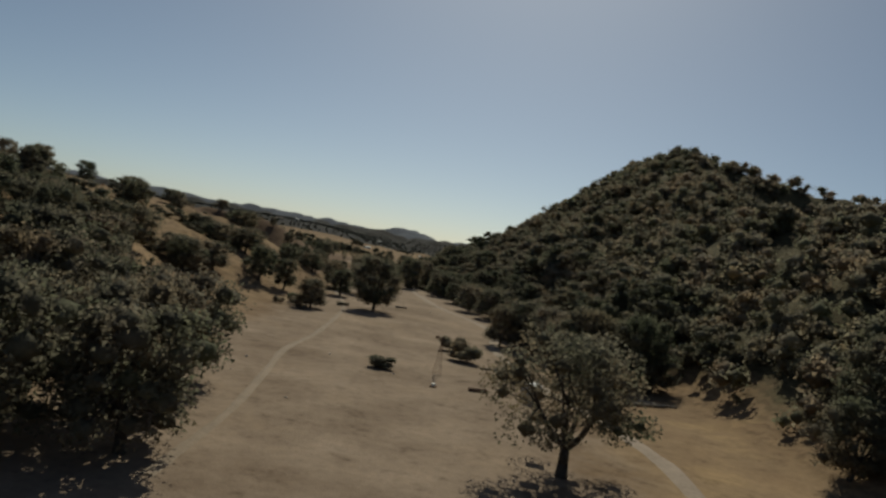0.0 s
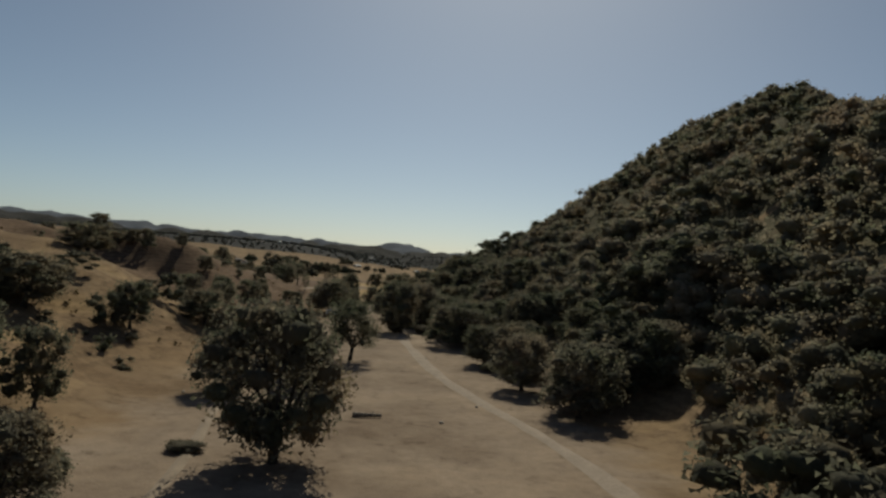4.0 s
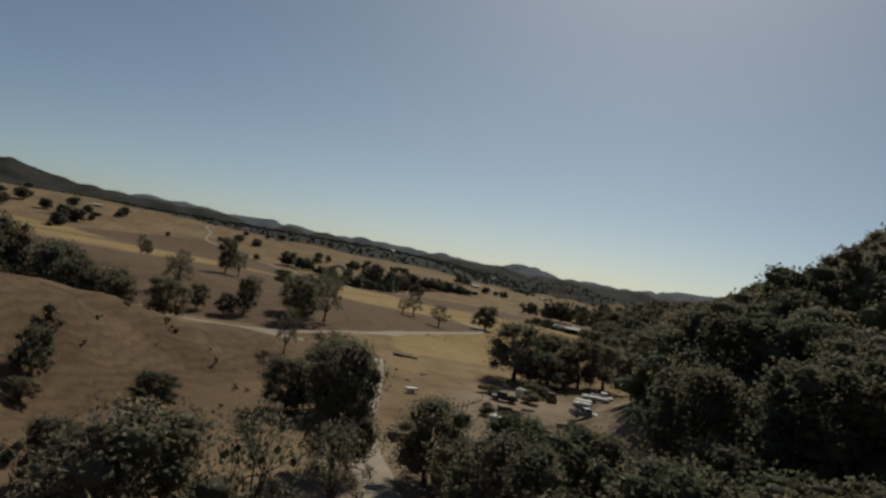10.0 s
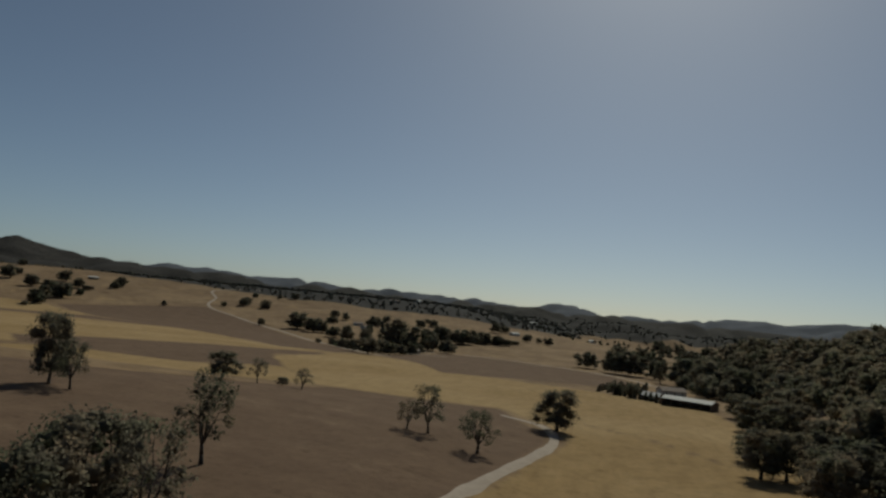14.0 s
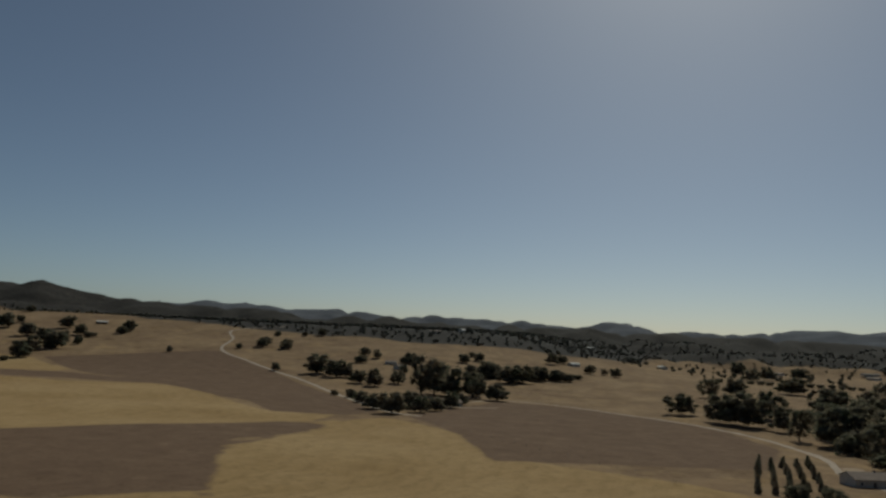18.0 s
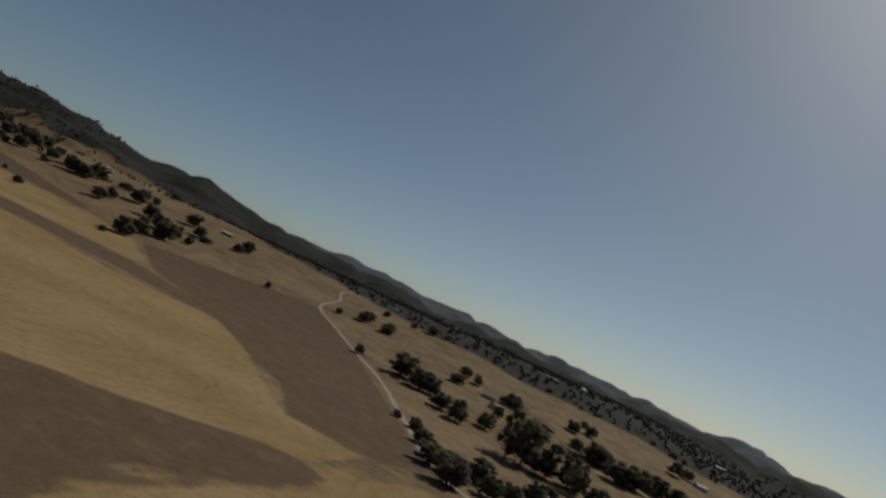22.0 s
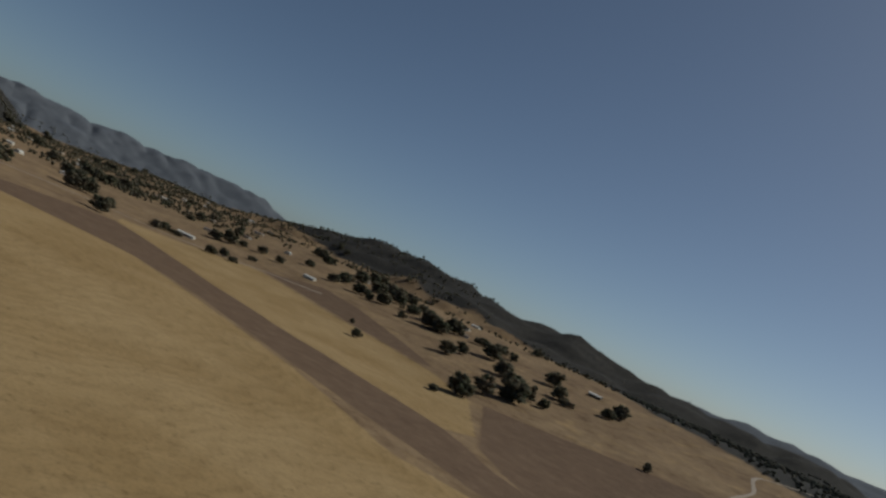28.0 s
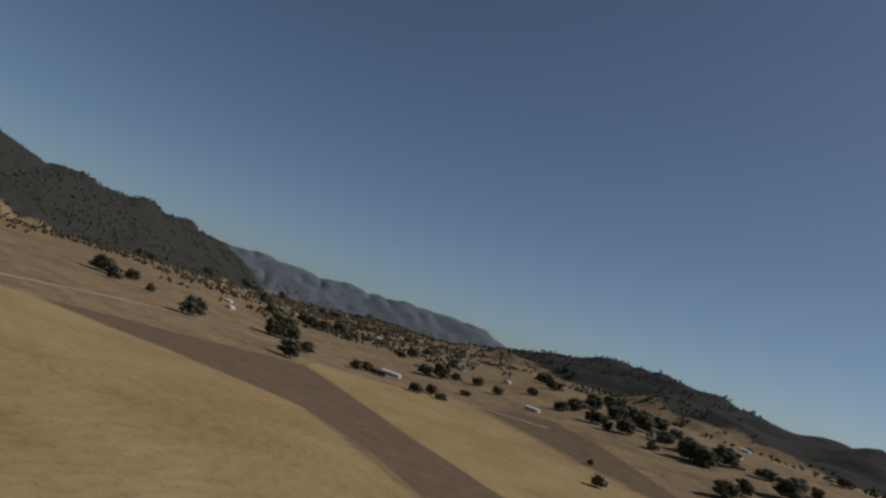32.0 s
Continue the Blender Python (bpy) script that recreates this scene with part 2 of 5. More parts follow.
def ground_material():
    m, nt, b = material("dry_grass_ground", 1.0)
    b.inputs["Specular IOR Level"].default_value = 0.05
    pos = nt.nodes.new("ShaderNodeNewGeometry").outputs["Position"]
    big, mid = noise_out(nt, pos, 0.012, 5.0), noise_out(nt, pos, 0.09, 5.0, 0.65)
    fine, grain = noise_out(nt, pos, 0.7, 4.0, 0.7), noise_out(nt, pos, 4.0, 2.0)

    def mask(name, soft, wobble):
        a = nt.nodes.new("ShaderNodeAttribute")
        a.attribute_name = name
        v = math_out(nt, "ADD", a.outputs["Fac"], math_out(nt, "MULTIPLY", math_out(nt, "SUBTRACT", mid, 0.5), wobble))
        r = nt.nodes.new("ShaderNodeMapRange")
        r.interpolation_type = "SMOOTHSTEP"
        r.inputs["From Min"].default_value, r.inputs["From Max"].default_value = -soft, soft
        nt.links.new(v, r.inputs["Value"])
        return r.outputs[0]

    grass = ramp(nt, mid, [(0.25, (0.135, 0.088, 0.052)), (0.5, (0.185, 0.128, 0.077)), (0.78, (0.25, 0.182, 0.110))])
    grass = mix(nt, 0.4, grass, ramp(nt, big, [(0.35, (0.13, 0.085, 0.052)), (0.65, (0.26, 0.185, 0.108))]))
    straw = ramp(nt, noise_out(nt, pos, 0.045, 4.0, 0.62), [(0.54, (0, 0, 0)), (0.72, (0.6, 0.6, 0.6))])
    grass = mix(nt, straw, grass, ramp(nt, mid, [(0.3, (0.225, 0.148, 0.066)), (0.75, (0.31, 0.215, 0.105))]))
    dust = ramp(nt, mid, [(0.25, (0.165, 0.122, 0.086)), (0.6, (0.228, 0.174, 0.126)), (0.85, (0.282, 0.222, 0.167))])
    gold = ramp(nt, mid, [(0.2, (0.222, 0.144, 0.062)), (0.55, (0.288, 0.194, 0.088)), (0.85, (0.33, 0.232, 0.118))])
    gold = mix(nt, 0.5, gold, ramp(nt, big, [(0.38, (0.195, 0.134, 0.066)), (0.62, (0.30, 0.222, 0.124))]))
    rows = nt.nodes.new("ShaderNodeMapping")
    rows.inputs["Rotation"].default_value, rows.inputs["Scale"].default_value = (0, 0, 0.6), (0.9, 0.03, 1.0)
    nt.links.new(pos, rows.inputs["Vector"])
    drill = noise_out(nt, rows.outputs[0], 1.0, 3.0, 0.6)
    gold = mix(nt, 0.2, gold, ramp(nt, drill, [(0.3, (0.78, 0.76, 0.72)), (0.7, (1.14, 1.13, 1.1))]), "MULTIPLY")
    about = nt.nodes.new("ShaderNodeVectorMath")
    about.operation = "DISTANCE"
    about.inputs[1].default_value = (-690, 900, 0)
    nt.links.new(pos, about.inputs[0])
    swath = math_out(nt, "SINE", math_out(nt, "ADD", math_out(nt, "MULTIPLY", about.outputs["Value"], 0.7), math_out(nt, "MULTIPLY", big, 60.0)))
    gold = mix(nt, 0.3, gold, ramp(nt, math_out(nt, "ADD", math_out(nt, "MULTIPLY", swath, 0.5), 0.5), [(0.0, (0.8, 0.78, 0.74)), (0.35, (1.0, 1.0, 1.0)), (1.0, (1.12, 1.12, 1.1))]), "MULTIPLY")
    fallow = ramp(nt, mid, [(0.25, (0.098, 0.064, 0.043)), (0.6, (0.135, 0.091, 0.06)), (0.85, (0.18, 0.127, 0.084))])
    bush = ramp(nt, mid, [(0.3, (0.055, 0.048, 0.028)), (0.62, (0.095, 0.08, 0.045)), (0.8, (0.20, 0.14, 0.088))])
    col = mix(nt, mask("dust", 6.0, 26.0), grass, dust)
    patch = noise_out(nt, pos, 0.035, 6.0, 0.7)
    col = mix(nt, 0.75, col, ramp(nt, patch, [(0.32, (0.62, 0.58, 0.54)), (0.5, (1.0, 1.0, 1.0)), (0.68, (1.22, 1.2, 1.15))]), "MULTIPLY")
    col = mix(nt, mask("gold", 1.6, 7.0), col, gold)
    col = mix(nt, mask("fallow", 1.8, 9.0), col, fallow)
    col = mix(nt, mask("woods", 5.0, 30.0), col, bush)
    # chaparral cover, its tone lowered to take in the shade of its trees
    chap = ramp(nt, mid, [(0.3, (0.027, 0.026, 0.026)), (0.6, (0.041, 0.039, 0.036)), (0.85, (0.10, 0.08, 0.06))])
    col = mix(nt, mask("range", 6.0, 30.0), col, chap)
    # air haze put into the farthest crests' colour as a pale blue-grey
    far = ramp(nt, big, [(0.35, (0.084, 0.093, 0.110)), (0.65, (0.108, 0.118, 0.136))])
    col = mix(nt, mask("far_haze", 6.0, 12.0), col, far)
    worn = ramp(nt, mid, [(0.25, (0.235, 0.178, 0.122)), (0.75, (0.32, 0.252, 0.18))])
    col = mix(nt, mask("track", 0.8, 2.5), col, worn)
    geo = nt.nodes.new("ShaderNodeNewGeometry")
    split, up = nt.nodes.new("ShaderNodeSeparateXYZ"), nt.nodes.new("ShaderNodeSeparateXYZ")
    nt.links.new(geo.outputs["Position"], split.inputs[0])
    nt.links.new(geo.outputs["Normal"], up.inputs[0])
    level = math_out(nt, "ADD", math_out(nt, "MULTIPLY", split.outputs[2], 5.2), math_out(nt, "MULTIPLY", mid, 34.0))
    tread = math_out(nt, "SINE", level)
    steep = math_out(nt, "MULTIPLY", math_out(nt, "SUBTRACT", 0.99, up.outputs[2]), 13.0)
    steep = math_out(nt, "MINIMUM", math_out(nt, "MAXIMUM", steep, 0.0), 0.5)
    col = mix(nt, steep, col, mix(nt, 1.0, col, ramp(nt, math_out(nt, "ADD", math_out(nt, "MULTIPLY", tread, 0.5), 0.5), [(0.1, (0.62, 0.60, 0.56)), (0.5, (0.95, 0.94, 0.92)), (0.95, (1.12, 1.09, 1.02))]), "MULTIPLY"))
    tuft = noise_out(nt, pos, 0.28, 3.0, 0.8)
    col = mix(nt, 0.5, col, ramp(nt, tuft, [(0.30, (0.5, 0.48, 0.44)), (0.42, (1.0, 1.0, 1.0)), (0.7, (1.1, 1.1, 1.08))]), "MULTIPLY")
    col = mix(nt, 0.45, col, ramp(nt, fine, [(0.25, (0.55, 0.53, 0.5)), (0.5, (1.0, 1.0, 1.0)), (0.8, (1.25, 1.22, 1.18))]), "MULTIPLY")
    col = mix(nt, 1.0, col, (1.0, 1.0, 1.05), "MULTIPLY")
    nt.links.new(col, b.inputs["Base Color"])
    bump(nt, b, mix(nt, 0.5, fine, grain), 0.7, 0.25)
    return m


M_GROUND = ground_material()
M_ROAD = plain("dirt_track", (0.24, 0.195, 0.158), (0.32, 0.265, 0.218), 0.35, 1.0, 0.05)
M_FAINT = plain("faint_worn_track", (0.182, 0.140, 0.104), (0.243, 0.188, 0.141), 0.3, 1.0, 0.05)
M_TRACK = plain("worn_canyon_track", (0.205, 0.160, 0.124), (0.268, 0.212, 0.166), 0.3, 1.0, 0.05)

# ---- the ground: one sheet ----


SCREE = [(25, 300, 4.5, 11), (60, 327, 4, 9), (67, 349, 3.5, 8), (36, 289, 3, 6), (80, 338, 4, 7), (58, 369, 3, 6), (50, 326, 3, 7), (33, 300, 3, 7), (96, 420, 4, 9), (88, 470, 4, 8), (40, 250, 3, 7)]


def scree(x, y):
    """How far inside a bare reddish runnel of the hill, in metres, below nought outside."""
    return np.max([a * (1 - np.hypot((x - cx + 0.4 * (y - cy)) / b, (y - cy) / a)) for cx, cy, a, b in SCREE], axis=0)


def spaced(*runs):
    return np.concatenate([np.arange(a, b, s) for a, b, s in runs])


GX = spaced((-5400, -3000, 60), (-3000, -1700, 26), (-1700, -220, 11), (-220, -145, 4.5), (-145, -35, 2.6), (-35, 150, 4.5), (150, 500, 9), (500, 5200, 90))
GY = spaced((-3000, -120, 120), (-120, -40, 8), (-40, 340, 4.8), (340, 560, 3.0), (560, 1000, 4.8), (1000, 1750, 9), (1750, 3300, 25), (3300, 5600, 45))
gx, gy = np.meshgrid(GX, GY, indexing="ij")
gz = ground(gx, gy)


def ground_at(x, y):
    """Height of the ground sheet itself, by its own triangles."""
    i = int(np.clip(np.searchsorted(GX, x) - 1, 0, len(GX) - 2))
    j = int(np.clip(np.searchsorted(GY, y) - 1, 0, len(GY) - 2))
    u, v = (x - GX[i]) / (GX[i + 1] - GX[i]), (y - GY[j]) / (GY[j + 1] - GY[j])
    a, b, c, d = gz[i, j], gz[i + 1, j], gz[i + 1, j + 1], gz[i, j + 1]
    return float(a + u * (b - a) + v * (c - b)) if u > v else float(a + v * (d - a) + u * (c - d))


def inside(x, y, poly):
    """Signed distance to a polygon's edge, positive inside."""
    best, odd = np.full(np.shape(x), 1e9), np.zeros(np.shape(x), bool)
    for (ax, ay), (bx, by) in zip(poly, poly[1:] + poly[:1]):
        u = np.clip(((x - ax) * (bx - ax) + (y - ay) * (by - ay)) / ((bx - ax) ** 2 + (by - ay) ** 2), 0, 1)
        best = np.minimum(best, np.hypot(x - ax - u * (bx - ax), y - ay - u * (by - ay)))
        if ay != by:
            odd ^= ((ay > y) != (by > y)) & (x < ax + (y - ay) * (bx - ax) / (by - ay))
    return np.where(odd, best, -best)


GOLD = [
    [(-220, 1075), (-230, 1000), (-222, 910), (-262, 840), (-291, 766), (-210, 758), (-137, 788), (-76, 785), (-57, 752), (-50, 722), (-55, 685),
     (-63, 636), (-70, 603), (-59, 572), (-32, 585), (-12, 630), (4, 677), (12, 760), (7, 870), (-60, 925), (-123, 950), (-158, 1011)],
    [(-268, 847), (-252, 921), (-236, 1000), (-244, 1062), (-282, 1055), (-330, 1095), (-372, 1133), (-453, 1188), (-504, 1139), (-618, 1134), (-729, 1113),
     (-836, 1080), (-905, 900), (-870, 780), (-500, 760), (-310, 780)],
    [(-1160, 1110), (-1186, 1281), (-1066, 1302), (-965, 1317), (-885, 1340), (-810, 1354), (-739, 1345), (-610, 1262), (-590, 1205), (-700, 1200), (-858, 1152), (-1085, 1095)]]
FALLOW = [
    [(-736, 1358), (-658, 1449), (-605, 1507), (-463, 1387), (-359, 1268), (-235, 1106), (-243, 1069), (-282, 1055), (-324, 1105), (-372, 1133), (-475, 1214), (-576, 1241)],
    [(-910, 905), (-1085, 1092), (-858, 1152), (-729, 1195), (-601, 1230), (-475, 1214), (-415, 1189), (-330, 1112), (-373, 1137), (-453, 1188), (-553, 1154), (-634, 1138), (-752, 1116), (-836, 1080)],
    [(-179, 701), (-136, 785), (-76, 783), (-54, 719), (-64, 635), (-73, 596), (-87, 567), (-122, 558), (-152, 569), (-260, 640)],
    [(-215, 1096), (-190, 1266), (-96, 1214), (-34, 1148), (-13, 1066), (-30, 978), (-130, 940), (-160, 1010)],
    [(-330, 840), (-292, 930), (-280, 946), (-270, 957), (-263, 972), (-255, 989), (-243, 1008), (-224, 1003), (-219, 966), (-228, 925), (-214, 895), (-203, 876), (-181, 838), (-210, 812), (-290, 800)],
    [(-1186, 1292), (-1205, 1389), (-1101, 1394), (-977, 1386), (-880, 1375), (-821, 1366), (-885, 1349), (-965, 1327), (-1066, 1312)]]


def field_mask(polys):
    return np.clip(np.max([inside(gx, gy, p) for p in polys], axis=0), -40, 40)


def sheet(name, z, attrs, mat):
    n, k = gx.shape
    co = np.stack([gx, gy, z], -1).reshape(-1, 3)
    i, j = np.meshgrid(np.arange(n - 1), np.arange(k - 1), indexing="ij")
    a = (i * k + j).ravel()
    b, c, d = a + k, a + k + 1, a + 1
    tri = np.concatenate([np.stack([a, b, c], -1), np.stack([a, c, d], -1)])
    me = bpy.data.meshes.new(name)
    me.vertices.add(len(co))
    me.vertices.foreach_set("co", co.ravel())
    me.loops.add(tri.size)
    me.loops.foreach_set("vertex_index", tri.ravel().astype(np.int32))
    me.polygons.add(len(tri))
    me.polygons.foreach_set("loop_start", np.arange(0, tri.size, 3, dtype=np.int32))
    me.polygons.foreach_set("use_smooth", np.ones(len(tri), bool))
    me.update(calc_edges=True)
    for key, val in attrs.items():
        me.attributes.new(key, "FLOAT", "POINT").data.foreach_set("value", val.ravel().astype(np.float32))
    me.materials.append(mat)
    return new(name, me)


woods = np.minimum((hill_part(gx, gy) - 5) * 2, -6 * scree(gx, gy) + 4)
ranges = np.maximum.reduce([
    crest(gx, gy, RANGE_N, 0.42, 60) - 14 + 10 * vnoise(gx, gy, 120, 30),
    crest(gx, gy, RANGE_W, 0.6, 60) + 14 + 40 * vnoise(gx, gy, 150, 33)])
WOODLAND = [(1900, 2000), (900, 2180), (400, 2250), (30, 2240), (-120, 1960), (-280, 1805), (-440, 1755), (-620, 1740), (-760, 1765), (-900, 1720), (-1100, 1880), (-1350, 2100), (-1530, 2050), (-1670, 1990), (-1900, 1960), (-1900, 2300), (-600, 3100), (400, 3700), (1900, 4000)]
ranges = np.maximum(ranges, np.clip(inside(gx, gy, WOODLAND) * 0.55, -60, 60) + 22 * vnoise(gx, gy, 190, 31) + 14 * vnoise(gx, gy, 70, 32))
# where the painted haze tone lies: the two farthest crests
far_haze = np.maximum(crest(gx, gy, RANGE_FAR, 0.3, 60) - 5, crest(gx, gy, RANGE_FW, 0.4, 60) - 4) - np.maximum(ranges, 0)
BANK_ROADS = [[(-24, 470), (-20, 420), (-13, 395), (-12, 361)], [(3, 960), (0, 985), (5, 1010)]]
DITCHES = [[(-219, 992), (-219, 949), (-220, 911), (-211, 888), (-198, 866), (-185, 840), (-175, 827), (-158, 811), (-146, 804)], [(-46, 769), (-28, 752), (-9, 722)], [(-1231, 1299), (-1103, 1322), (-976, 1335), (-903, 1346), (-739, 1352)]]
ditches = np.max([1.3 - polyline_near(gx, gy, [(a, b, 0) for a, b in line])[0] for line in DITCHES], axis=0)
worn = np.max([4.0 - polyline_near(gx, gy, [(a, b, 0) for a, b in line])[0] for line in BANK_ROADS], axis=0)
worn = np.maximum(worn, np.max([3.4 - np.hypot((gx - a) / 1.6, gy - b) for a, b in ((-372, 1218), (-348, 1159), (-659, 1319), (-640, 1330), (-420, 1262))], axis=0))
dust = np.maximum(np.where(gy < 560, np.minimum(32 - np.abs(gx + 9), 470 - gy), -40.0), inside(gx, gy, [(-40, 440), (-36, 545), (-22, 556), (-6, 560), (4, 545), (0, 500), (-14, 440)]))
bank_soil = np.clip(inside(gx, gy, [(-210, 380), (-62, 388), (-52, 440), (-58, 500), (-66, 545), (-86, 525), (-130, 480), (-210, 440)]) * 0.14, -40, 3.0)
earth = sheet("ground", gz, {"dust": np.clip(dust, -40, 40), "gold": field_mask(GOLD), "fallow": np.maximum(np.maximum(field_mask(FALLOW), ditches), bank_soil), "woods": np.clip(woods, -40, 40), "track": np.clip(worn, -40, 40), "far_haze": np.clip(far_haze, -40, 40), "range": np.clip(ranges, -40, 40)}, M_GROUND)
tagged(earth, "dry tan grassland valley floor with gullied banks and wooded hills", "ground", kind="structure")

# ---- tracks ----


def ribbon(name, pts, width, label, mat):
    """A dirt track laid on the ground along a smooth line through the points."""
    line = []
    for q in range(len(pts) - 1):
        p0, p1, p2, p3 = (np.array(pts[min(max(q + d, 0), len(pts) - 1)], float) for d in (-1, 0, 1, 2))
        n = max(2, int(np.linalg.norm(p2 - p1) / 3))
        for s in np.arange(n) / n:
            line.append(0.5 * (2 * p1 + (p2 - p0) * s + (2 * p0 - 5 * p1 + 4 * p2 - p3) * s ** 2 + (3 * p1 - p0 - 3 * p2 + p3) * s ** 3))
    line.append(np.array(pts[-1], float))
    verts, faces = [], []
    for q, p in enumerate(line):
        d = line[min(q + 1, len(line) - 1)] - line[max(q - 1, 0)]
        d /= np.linalg.norm(d) + 1e-9
        w = width * (1 + 0.3 * float(vnoise(p[0], p[1], 9, 40)) + 0.14 * float(vnoise(p[0], p[1], 3.3, 41))) / 2
        for s in (-1.0, -0.5, 0.0, 0.5, 1.0):
            x, y = p[0] + d[1] * w * s, p[1] - d[0] * w * s
            verts.append((x, y, ground_at(x, y) + (0.16 if abs(s) < 0.9 else -0.04) - (0.05 if abs(s) == 0.5 else 0)))
        if q:
            a = 5 * (q - 1)
            faces += [(a + c, a + c + 1, a + c + 6, a + c + 5) for c in range(4)]
    me = bpy.data.meshes.new(name)
    me.from_pydata(verts, [], faces)
    me.polygons.foreach_set("use_smooth", np.ones(len(faces), bool))
    me.materials.append(mat)
    return tagged(new(name, me), label, "road", kind="structure")

for name, width, pts, label in (
        ("dirt_road", 3.6, [(-420, 660), (-330, 640), (-240, 606), (-173, 572), (-150, 566), (-136, 558), (-122, 553), (-104, 556), (-91, 563), (-82, 575), (-76, 586), (-69, 607), (-60, 667), (-53, 717), (-58, 748), (-72, 762)], "pale dirt farm road curving round a dry meadow"),
        ("dirt_road", 4.2, [(-95, 560), (-83, 558), (-64, 556), (-58, 545), (-50, 512), (-40, 470), (-28, 440)], "pale dirt drive leading into a farm yard"),
        ("dirt_road", 5.0, [(-660, 1790), (-704, 1701), (-650, 1610), (-606, 1514), (-507, 1427), (-395, 1325), (-331, 1243), (-246, 1128), (-205, 1098)], "pale dirt track climbing a dry hillside"),
        ("dirt_road", 4.2, [(-236, 1164), (-190, 1268), (-116, 1229), (-43, 1158), (-12, 1105), (0, 1043), (-4, 980), (4, 950)], "pale dirt lane along a fallow field"),
        ("dirt_road", 2.8, [(-13, 400), (-12, 361), (-8, 328), (-1, 290), (11, 251), (17, 225), (18, 204), (16, 180), (20, 140), (30, 100), (31, 80), (28, 40), (20, 0)], "pale dirt track along the canyon floor"),
        ("dirt_road", 1.3, [(-21, 60), (-21, 84), (-23, 108), (-25, 130), (-24, 156), (-25, 190), (-27, 222), (-33, 256), (-39, 285), (-42, 322)], "faint worn canyon track over bare ground"),
        ("dirt_road", 7.0, [(-880, 828), (-932, 844), (-1035, 891), (-1150, 945), (-1225, 1012), (-1262, 1080), (-1240, 1132), (-1210, 1200), (-1188, 1290), (-1130, 1360)], "pale farm lane between tan fields"),
        ("dirt_road", 3.6, [(-300, 1215), (-262, 1168), (-245, 1137), (-238, 1160), (-215, 1175), (-180, 1195)], "pale drive of a tree-shaded farmstead")):
    ribbon(name, pts, width, label, M_FAINT if "faint" in label else M_TRACK if "canyon" in label else M_ROAD)

# ---- trees ----


def unit_ball(seed, rough=0.25, fine=True):
    """A lumpy ball as corners and triangles."""
    bm = bmesh.new()
    bmesh.ops.create_icosphere(bm, subdivisions=2 if fine else 1, radius=1)
    rng = np.random.RandomState(seed)
    co = np.array([v.co for v in bm.verts])
    co *= (1 + rough * rng.uniform(-1, 0.7, len(co)))[:, None]
    tri = np.array([[v.index for v in f.verts] for f in bm.faces])
    bm.free()
    return co, tri


BALLS = [unit_ball(s) for s in range(6)]
LUMPS = [unit_ball(s + 10, 0.3, False) for s in range(6)]


def core(seed):
    """A rough eight-sided heart for a crown lobe."""
    rng = np.random.RandomState(seed)
    co = np.array([(1, 0, 0), (-1, 0, 0), (0, 1, 0), (0, -1, 0), (0, 0, 1), (0, 0, -1)]) * rng.uniform(0.8, 1.25, 6)[:, None]
    tri = [(a, b, c) if (a % 2 + b % 2 + c % 2) % 2 == 0 else (b, a, c) for a in (0, 1) for b in (2, 3) for c in (4, 5)]
    return co, np.array(tri)


CORES = [core(s) for s in range(6)]


def build(name, tri_co, tri, quad_co, mat):
    """One mesh from triangles and from loose quads."""
    nt, nq = len(tri), len(quad_co) // 4
    co = np.concatenate([tri_co, quad_co])
    loops = np.concatenate([tri.ravel(), np.arange(len(quad_co)) + len(tri_co)]).astype(np.int32)
    starts = np.concatenate([np.arange(nt) * 3, nt * 3 + np.arange(nq) * 4]).astype(np.int32)
    me = bpy.data.meshes.new(name)
    me.vertices.add(len(co))
    me.vertices.foreach_set("co", co.ravel())
    me.loops.add(len(loops))
    me.loops.foreach_set("vertex_index", loops)
    me.polygons.add(len(starts))
    me.polygons.foreach_set("loop_start", starts)
    me.polygons.foreach_set("use_smooth", np.r_[np.ones(nt, bool), np.zeros(nq, bool)])
    me.update(calc_edges=True)
    me.materials.append(mat)
    return me


def lobes_of(rng, centres, radii, per, size, balls, flat=0.8, fill=0.8, reach=(0.6, 1.18)):
    """Crown lobes: lumpy hearts of foliage with loose bent leaf sprays round them."""
    tc, tt, off = [], [], 0
    if fill:
        for c, r in zip(centres, radii):
            b, t = balls[rng.randint(len(balls))]
            tc.append(c + b * r * fill * (1, 1, flat))
            tt.append(t + off)
            off += len(b)
    n = len(centres) * per
    c, r = np.repeat(centres, per, axis=0), np.repeat(radii, per)
    d = rng.normal(size=(n, 3))
    d /= np.linalg.norm(d, axis=1, keepdims=True) + 1e-9
    p = c + d * (r * rng.uniform(*reach, n))[:, None] * (1, 1, flat)
    a = rng.normal(size=(n, 3))
    a /= np.linalg.norm(a, axis=1, keepdims=True) + 1e-9
    b = np.cross(a, rng.normal(size=(n, 3)))
    b /= np.linalg.norm(b, axis=1, keepdims=True) + 1e-9
    s = size * rng.uniform(0.6, 1.35, n)[:, None]
    bend = np.cross(a, b) * s * 0.3
    spray = np.stack([p - a * s, p + a * s * 0.8 + bend, p + b * s * 1.05 + bend], 1).reshape(-1, 3)
    off = sum(len(c) for c in tc)
    co = np.concatenate(tc + [spray])
    tri = np.concatenate(tt + [np.arange(len(spray)).reshape(-1, 3) + off]).astype(int)
    return co, tri, np.zeros((0, 3))


